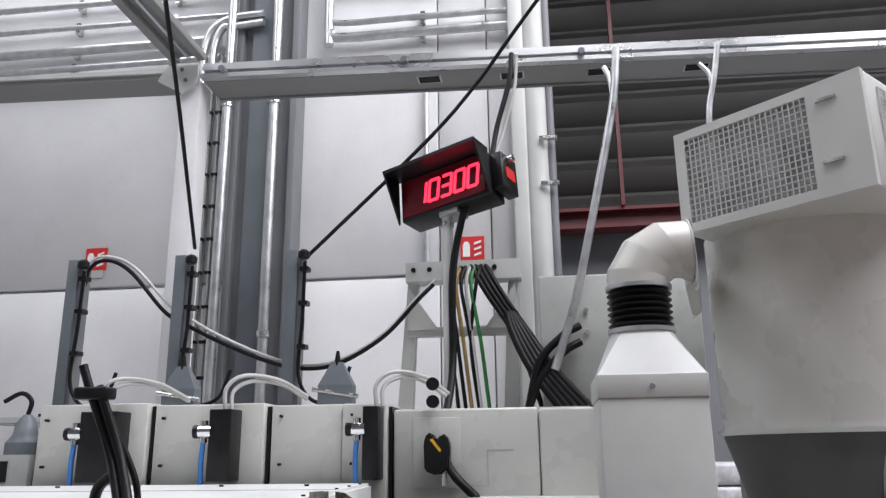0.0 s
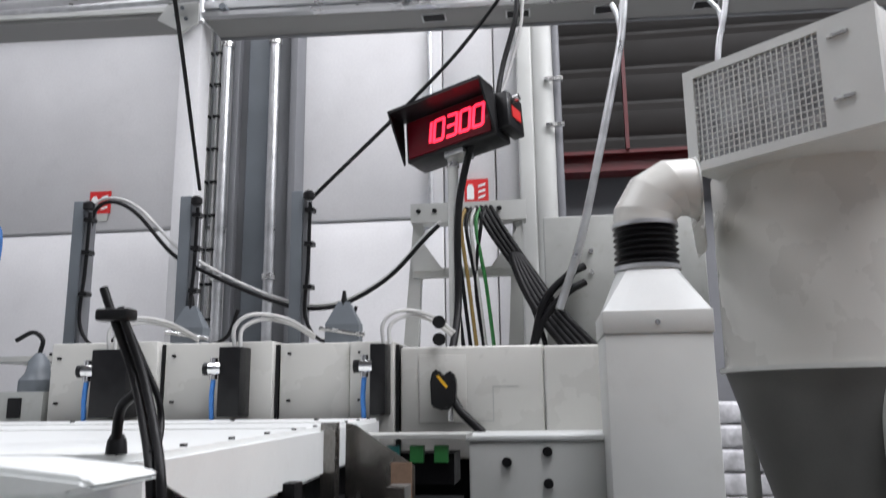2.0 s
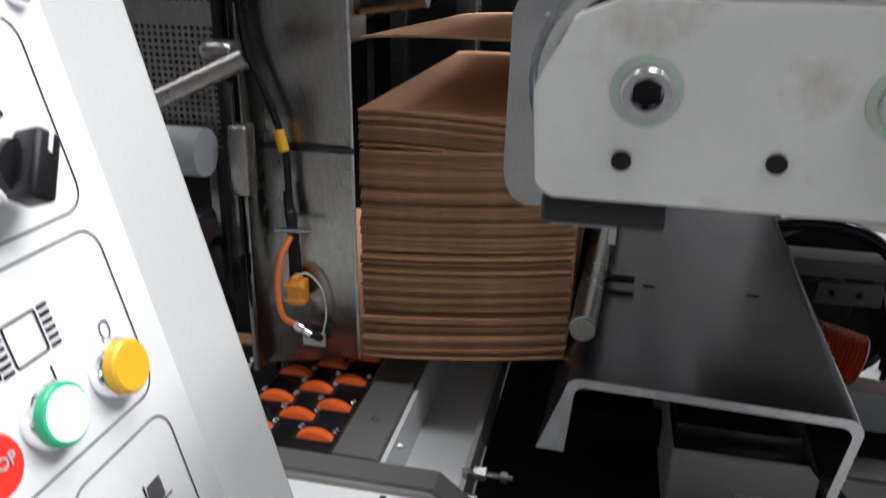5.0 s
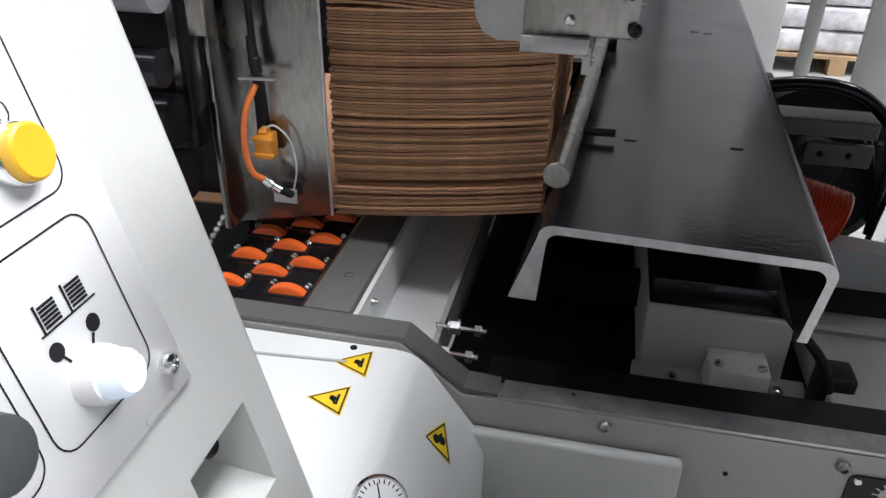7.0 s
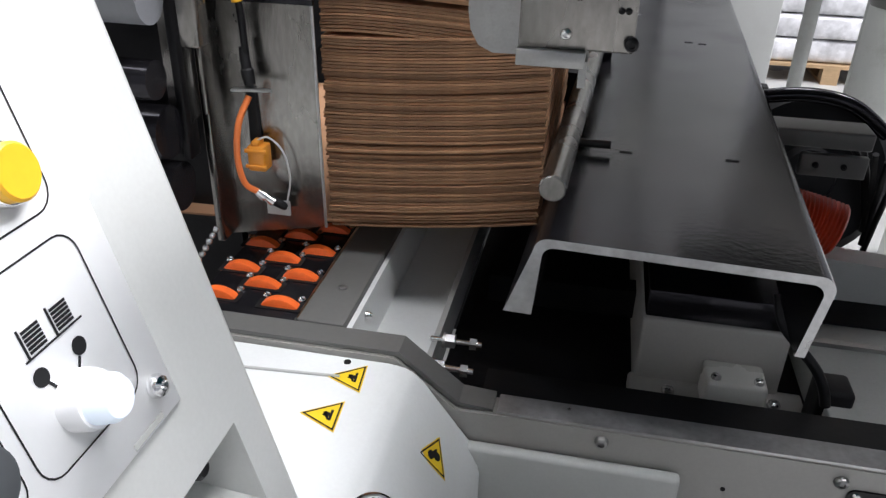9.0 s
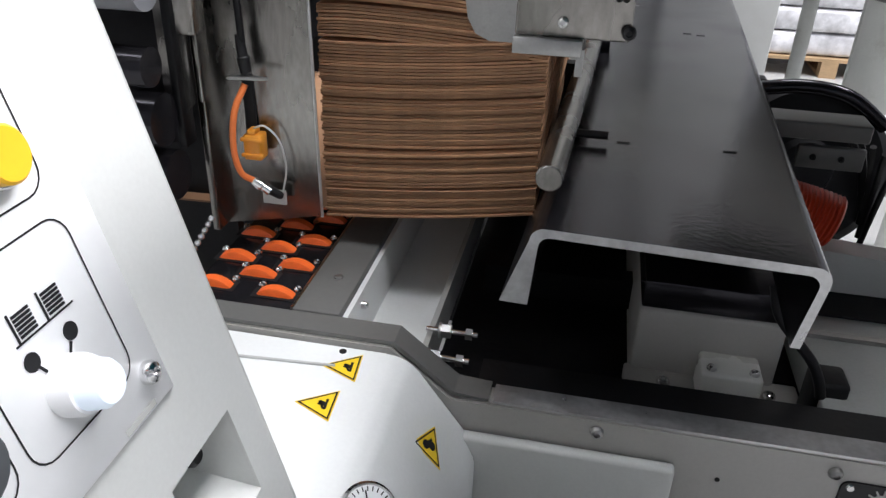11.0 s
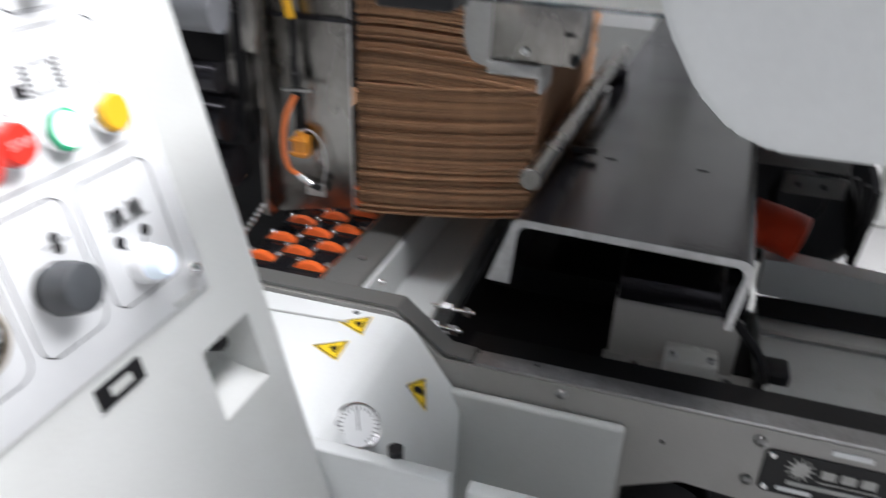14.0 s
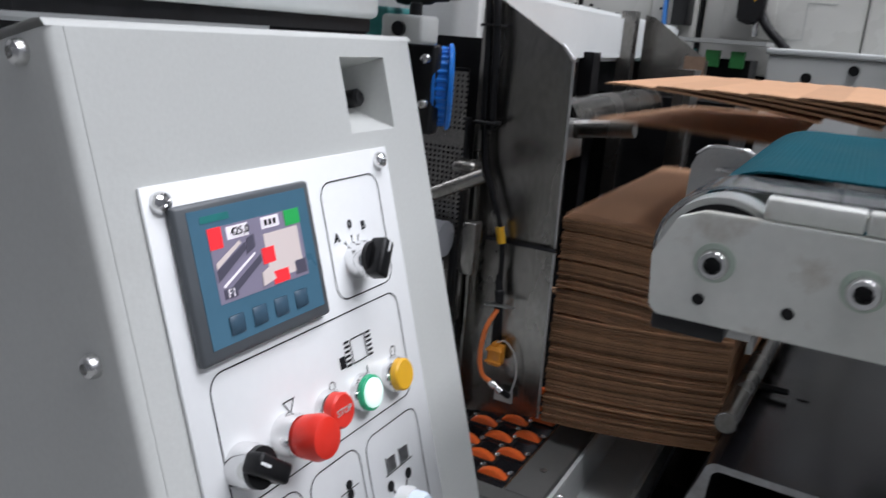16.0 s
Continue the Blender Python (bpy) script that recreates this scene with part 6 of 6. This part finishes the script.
    pic = (("red", 0.0, 0.13, 0.72, 1.0), ("white", 0.18, 0.4, 0.8, 0.97), ("pale", 0.55, 0.95, 0.1, 0.75), ("white", 0.55, 0.75, 0.82, 0.98), ("green", 0.82, 1.0, 0.78, 1.0), ("red", 0.5, 0.64, 0.34, 0.56), ("red", 0.58, 0.76, 0.02, 0.2), ("dark", 0.05, 0.18, 0.05, 0.18), ("dark", 0.85, 0.98, 0.05, 0.25))
    for i, (key, a, b, c, d) in enumerate(pic):
        part("field", box((X0 + a * (X1 - X0), Y0 + c * (Y1 - Y0), 0.0117), (X0 + b * (X1 - X0), Y0 + d * (Y1 - Y0), 0.012 + 0.00005 * i)), SCR[key], hm, local=True)
    shapes = (("dark", [(0.02, 0.3), (0.34, 0.62), (0.34, 0.72), (0.02, 0.44)]), ("pale", [(0.02, 0.46), (0.3, 0.72), (0.28, 0.76), (0.02, 0.54)]), ("dark", [(0.12, 0.06), (0.48, 0.4), (0.48, 0.5), (0.08, 0.14)]),
              ("white", [(0.06, 0.2), (0.42, 0.52), (0.42, 0.55), (0.05, 0.23)]), ("dark", [(0.34, 0.55), (0.44, 0.62), (0.44, 0.8), (0.36, 0.76)]), ("pale", [(0.45, 0.05), (0.6, 0.1), (0.56, 0.3), (0.46, 0.24)]))
    for i, (key, poly) in enumerate(shapes):
        part("field", prism([(X0 + a * (X1 - X0), Y0 + b * (Y1 - Y0)) for a, b in poly], 0.00025 + 0.00002 * i, pose(0, 0, 0.0124)), SCR[key], hm, local=True)
    part("marking", lettering("425,0", 0.008, pose(X0 + 0.029, Y0 + 0.886 * (Y1 - Y0), 0.0124)), INK, hm, local=True)
    part("marking", lettering("F1", 0.008, pose(X0 + 0.011, Y0 + 0.11 * (Y1 - Y0), 0.0124)), SCR["white"], hm, local=True)
    part("maker_bar", box((0.276, L(0, 1.622)[1], 0.0114), (0.302, L(0, 1.6265)[1], 0.0117)), TEALB, hm, local=True)
    for k in range(4):
        part("function_key", box((0.284 + 0.0228 * k, L(0, 1.546)[1], 0.0114), (0.298 + 0.0228 * k, L(0, 1.559)[1], 0.0125), 0.0008, 1), KEYF, hm, local=True)
    # printed outlines
    def frame_on(ya, yb, za, zb):
        a, b = L(ya, za)[1], L(0, zb)[1]
        part("printed_outline", outline_frame(yb - ya, b - a, 0.014, 0.0011, 0.0034, pose((ya + yb) / 2, (a + b) / 2, 0)), INK, plate, local=True)
    frame_on(0.413, 0.497, 1.534, 1.631)
    frame_on(0.262, 0.497, 1.429, 1.525)
    frame_on(0.262, 0.329, 1.318, 1.419)
    frame_on(0.337, 0.404, 1.318, 1.418)
    frame_on(0.412, 0.497, 1.317, 1.417)

    def base_ring(y, z, r=0.0165, h=0.008, material=CHROME):
        return part("button_base", lathe(L(y, z, 0.003), (0, 0, 1), ((0, r), (h * 0.6, r), (h, r * 0.92))), material, plate, local=True)

    def selector(y, z, turn=-35, r=0.0165):
        b = base_ring(y, z, r, 0.016)
        mm = Matrix.Translation(L(y, z, 0.019)) @ pose(0, 0, 0, 0, 0, turn)
        part("handle", box((-0.0075, -0.017, 0), (0.0075, 0.017, 0.016), 0.003, 2, m=mm), BLACK, b, "black selector handle", local=True)
        part("disc", rod(mm @ Vector((0, 0, -0.002)), mm @ Vector((0, 0, 0.004)), r * 0.9), BLACK, b, local=True)
        part("pointer", box((-0.001, 0.006, 0.016), (0.001, 0.016, 0.0166), m=mm), WHITE, b, local=True)

    selector(0.447, 1.563)
    for t_, dy, dz in (("A", -0.022, 0.022), ("0", -0.002, 0.03), ("B", 0.017, 0.026)):
        part("marking", lettering(t_, 0.011, pose(*(L(0.447 + dy, 1.563 + dz, 0.0036)))), INK, plate, local=True)
    for ang in (35, 5, -20):
        part("tick", box((-0.0005, 0.017, 0.0034), (0.0005, 0.022, 0.0037), m=Matrix.Translation(L(0.447, 1.563)) @ pose(0, 0, 0, 0, 0, ang)), INK, plate, local=True)
    selector(0.277, 1.458, 50, 0.0165)
    b = base_ring(0.470, 1.455)
    part("cap", lathe(L(0.470, 1.455, 0.010), (0, 0, 1), ((0, 0.0145), (0.006, 0.0145), (0.0075, 0.013))), YELLOW, b, "yellow push button cap", local=True)
    b = base_ring(0.422, 1.456)
    part("ring", lathe(L(0.422, 1.456, 0.009), (0, 0, 1), ((0, 0.0155), (0.005, 0.0155), (0.006, 0.0145))), GREEN, b, "green lens ring", local=True)
    part("lens", lathe(L(0.422, 1.456, 0.0145), (0, 0, 1), ((0, 0.0128), (0.002, 0.0125), (0.0035, 0.01))), LAMPG, b, "lit pale green lens", local=True)
    b = base_ring(0.375, 1.459)
    part("cap", lathe(L(0.375, 1.459, 0.010), (0, 0, 1), ((0, 0.0145), (0.008, 0.0145), (0.01, 0.013))), RED, b, "red push button cap", local=True)
    b = base_ring(0.324, 1.46, 0.0165, 0.016)
    part("mushroom", lathe(L(0.324, 1.46, 0.016), (0, 0, 1), ((0, 0.012), (0.006, 0.012), (0.007, 0.016), (0.02, 0.0175), (0.027, 0.015), (0.029, 0.01))), RED, b, "red mushroom stop button", local=True)
    b = base_ring(0.292, 1.362, 0.026, 0.012, mat("brass_ring", (0.5, 0.42, 0.3), 0.3, 0.8))
    part("dial_lens", lathe(L(0.292, 1.362, 0.0135), (0, 0, 1), ((0, 0.021), (0.003, 0.019), (0.005, 0.012))), CHROME, b, "round glossy dial lens", local=True)
    b = base_ring(0.366, 1.362, 0.016, 0.01, BLACK)
    part("rotary_knob", lathe(L(0.366, 1.362, 0.012), (0, 0, 1), ((0, 0.0195), (0.012, 0.019), (0.022, 0.017), (0.023, 0.015))), mat("dark_grey_knob", (0.06, 0.065, 0.07), 0.4), b, "dark grey rotary knob", local=True)
    b = base_ring(0.452, 1.341, 0.0165, 0.013, WHITE)
    part("lens", lathe(L(0.452, 1.341, 0.015), (0, 0, 1), ((0, 0.0135), (0.01, 0.013), (0.014, 0.0105))), LAMPW, b, "lit white selector lens", local=True)
    # small printed marks
    for y, z in ((0.439, 1.364), (0.468, 1.363)):
        part("printed_dot", rod(L(y, z, 0.0032), L(y, z, 0.0037), 0.005), INK, plate, local=True)
    for turn in (29, -36):
        part("tick", box((-0.0008, 0.0155, 0.0034), (0.0008, 0.0225, 0.0037), m=Matrix.Translation(L(0.452, 1.341)) @ pose(0, 0, 0, 0, 0, turn)), INK, plate, local=True)
    for y in (0.446, 0.467):
        at_ = Matrix.Translation(L(y, 1.3825))
        for k in range(6):
            part("pictogram_bar", box((-0.006, -0.0065 + 0.0022 * k, 0.0033), (0.006, -0.005 + 0.0022 * k, 0.0036), m=at_), INK, plate, local=True)
        part("pictogram_bar", box((-0.0085, -0.008, 0.0033), (-0.0072, 0.008, 0.0036), m=at_), INK, plate, local=True)
    part("arrow", box((0.435, L(0, 1.374)[1], 0.0033), (0.478, L(0, 1.375)[1], 0.0036)), INK, plate, local=True)
    w_ = pose(0.428, L(0, 1.492)[1], 0.0)
    part("pictogram", outline_frame(0.022, 0.022, 0.002, 0.0012, 0.0036, w_), INK, plate, local=True)
    for k in range(6):
        for lo, hi in ((0.0125, 0.019), (-0.019, -0.0125)):
            part("pictogram_bar", box((lo, -0.011 + 0.004 * k, 0.0033), (hi, -0.009 + 0.004 * k, 0.0036), m=w_), INK, plate, local=True)
    part("pictogram_bar", box((-0.028, -0.01, 0.0033), (-0.02, 0.0, 0.0036), m=w_), INK, plate, local=True)
    bm = rod(L(0.384, 1.392, 0.0032), L(0.384, 1.392, 0.0037), 0.004)
    bm = rod(L(0.384, 1.384, 0.0032), L(0.384, 1.384, 0.0037), 0.004, bm=bm)
    bm = box((0.372, L(0, 1.3875)[1], 0.0033), (0.396, L(0, 1.3883)[1], 0.0036), bm=bm)
    part("pictogram", bm, INK, plate, local=True)
    one = bmesh.new()
    tri = [[one.verts.new((0.333 + r * math.cos(radians(a)), L(0, 1.479)[1] + r * math.sin(radians(a)), 0.0036)) for a in (-90, 30, 150)] for r in (0.008, 0.0058)]
    for i in range(3):
        one.faces.new((tri[0][i], tri[0][(i + 1) % 3], tri[1][(i + 1) % 3], tri[1][i]))
    part("pictogram", one, INK, plate, local=True)
    part("marking", lettering("STOP", 0.008, pose(*L(0.375, 1.459, 0.0203))), WHITEH, plate, local=True)
    part("pictogram", outline_frame(0.008, 0.008, 0.0038, 0.0009, 0.0036, pose(0.385, L(0, 1.474)[1], 0)), INK, plate, local=True)
    part("pictogram", outline_frame(0.008, 0.01, 0.0038, 0.0009, 0.0036, pose(0.476, L(0, 1.474)[1], 0)), INK, plate, local=True)
    part("tick", box((0.4345, L(0, 1.466)[1], 0.0033), (0.4355, L(0, 1.475)[1], 0.0036)), INK, plate, local=True)
    for k in range(3):
        part("figure_bar", box((X0 + (0.58 + 0.05 * k) * (X1 - X0), Y0 + 0.86 * (Y1 - Y0), 0.0124), (X0 + (0.61 + 0.05 * k) * (X1 - X0), Y0 + 0.94 * (Y1 - Y0), 0.0126)), INK, hm, local=True)
    part("code_bar", box((0.47, L(0, 1.292)[1], 0.0033), (0.5, L(0, 1.296)[1], 0.0036)), GREYD, plate, local=True)
    part("label_plate", box((0.365, L(0, 1.262)[1], 0), (0.415, L(0, 1.28)[1], 0.002)), BLACK, ob, "small black label with grey mark", local=True)
    part("label_mark", box((0.378, L(0, 1.267)[1], 0.002), (0.402, L(0, 1.275)[1], 0.0024)), GREYD, ob, local=True)
    ob = thing("upper_cabinet", (0.2, 0.4, 1.76), "pale grey upper cabinet on the console", "cabinet")
    part("body", box((-0.1, 0.2, 1.764), (0.478, 0.585, 2.35), 0.006), HOODW, ob)
    part("gasket", box((-0.08, 0.21, 1.7515), (0.47, 0.58, 1.764)), BLACK, ob)


console()


# ---------------------------------------------------------------- cardboard
SHEET_X, SHEET_Y, THICK = 0.308, 0.72, 0.0042
RATE, PITCH = 2.5, 0.055
STACK_N = 88
FALL = 1.4
STACK_Z = 1.087


def blank_mesh(bow, lip, droop):
    """One corrugated blank: liners above and below, a darker fluted edge. bow: rise to the right; lip: drop of the leading edge; droop: sag of the near corner."""
    one = bmesh.new()
    nx, ny = 10, 6
    top, bottom = [], []
    for i in range(nx + 1):
        for j in range(ny + 1):
            u, v = i / nx, (j / ny) ** 1.5
            x, y = (u - 0.5) * SHEET_X, v * SHEET_Y
            h = bow * (u * u - 0.3) - lip * max(0.0, 1 - u / 0.2) ** 2 - droop * u * u * math.exp(-y / 0.25)
            top.append(one.verts.new((x, y, THICK + h))), bottom.append(one.verts.new((x, y, h + 0.0011)))
    at = lambda i, j: i * (ny + 1) + j
    for i in range(nx):
        for j in range(ny):
            one.faces.new((top[at(i, j)], top[at(i + 1, j)], top[at(i + 1, j + 1)], top[at(i, j + 1)]))
            one.faces.new((bottom[at(i, j)], bottom[at(i, j + 1)], bottom[at(i + 1, j + 1)], bottom[at(i + 1, j)]))
    rim = [at(i, 0) for i in range(nx + 1)] + [at(nx, j) for j in range(1, ny + 1)] + [at(i, ny) for i in range(nx - 1, -1, -1)] + [at(0, j) for j in range(ny - 1, 0, -1)]
    for a, b in zip(rim, rim[1:] + rim[:1]):
        f = one.faces.new((bottom[a], bottom[b], top[b], top[a]))
        f.material_index = 1
    bmesh.ops.recalc_face_normals(one, faces=one.faces[:])
    return mesh_of("cardboard_blank", one, [CARD, FLUTE])


PILE_BLANK = blank_mesh(0.02, 0.0, 0.0)
STREAM_BLANK = blank_mesh(0.0, 0.0025, 0.016)
FRONT = 1.168
SHEETS = []


def blanks():
    """The pile in the feeder, and the stream of overlapping blanks on the conveyor."""
    random.seed(11)
    for k in range(STACK_N + 92):
        piled = k < STACK_N
        ob = new("cardboard_blank", PILE_BLANK if piled else STREAM_BLANK)
        tagged(ob, "brown corrugated cardboard blank in the feeder pile" if piled else "brown corrugated cardboard blank overlapping others on the conveyor", "cardboard sheet", "feeder pile" if piled else "conveyor stream")
        SHEETS.append((ob, k, random.uniform(-0.002, 0.002), random.uniform(-0.002, 0.002) - (0.0015 if random.random() < 0.1 else 0) + (0.006 if random.random() < 0.1 else 0), random.uniform(-0.35, 0.35)))


blanks()


def sheet_pose(k, t, dx, dy, turn):
    """Blank k of the queue at time t: numbered from the bottom of the pile, then along the stream."""
    q = k - RATE * t
    n = STACK_N
    if q < -1:
        s = min((-1 - q) / 2.0, 1)
        return pose(0.646 - 0.55 - 0.4 * s, FRONT + dy, STACK_Z - 0.055, 0, 0, turn)
    if q < 0:
        return pose(0.646 + dx + 0.55 * q, FRONT + dy, STACK_Z - 0.008 + 0.03 * max(q, -0.3) * 0.5, 0, 0, turn)
    if q < n:
        # the lowest blanks rise towards the channel, and every few a gap opens
        tilt = -3.6 * (1 - q / n) ** 1.6 + 0.25 * math.sin(0.9 * k) * math.sin(0.31 * k + 1)
        return pose(0.646 + dx, FRONT + dy, STACK_Z + 0.0043 * q, 0, tilt, turn)
    f = q - n
    level = STACK_Z + 0.0043 * n
    if f < FALL:
        u = f / FALL
        return pose(0.646 + dx + 0.05 * u * u, FRONT - 0.02 * u + dy, level + 0.225 * u ** 0.8, -1.5 * math.sin(math.pi * u), 2 * u - 3.5 * math.sin(math.pi * u), turn)
    s = f - FALL
    spread = 1 - math.exp(-s / 2.5)
    return pose(0.665 + dx * 3 + PITCH * s + 0.075 * spread, FRONT - 0.06 + dy * 0.5, level + 0.226 + 0.0004 * min(s, 20), 0, 2.0 + 1.8 * spread, 0.5 * turn)


def motions():
    for ob, k, dx, dy, turn in SHEETS:
        n = STACK_N
        times = {0.0, 4.0, 8.0, 12.0, 16.0}
        for event in (n + 12, n + 7, n + 4, n + 3, n + FALL, n + 1.1, n + 0.8, n + 0.5, n + 0.25, n, n - 20, n - 50, 0, -0.5, -1, -3):
            t = (k - event) / RATE
            if 0 < t < 16:
                times.add(round(t, 2))
        walk(ob, [(t, sheet_pose(k, t, dx, dy, turn)) for t in sorted(times)])


motions()
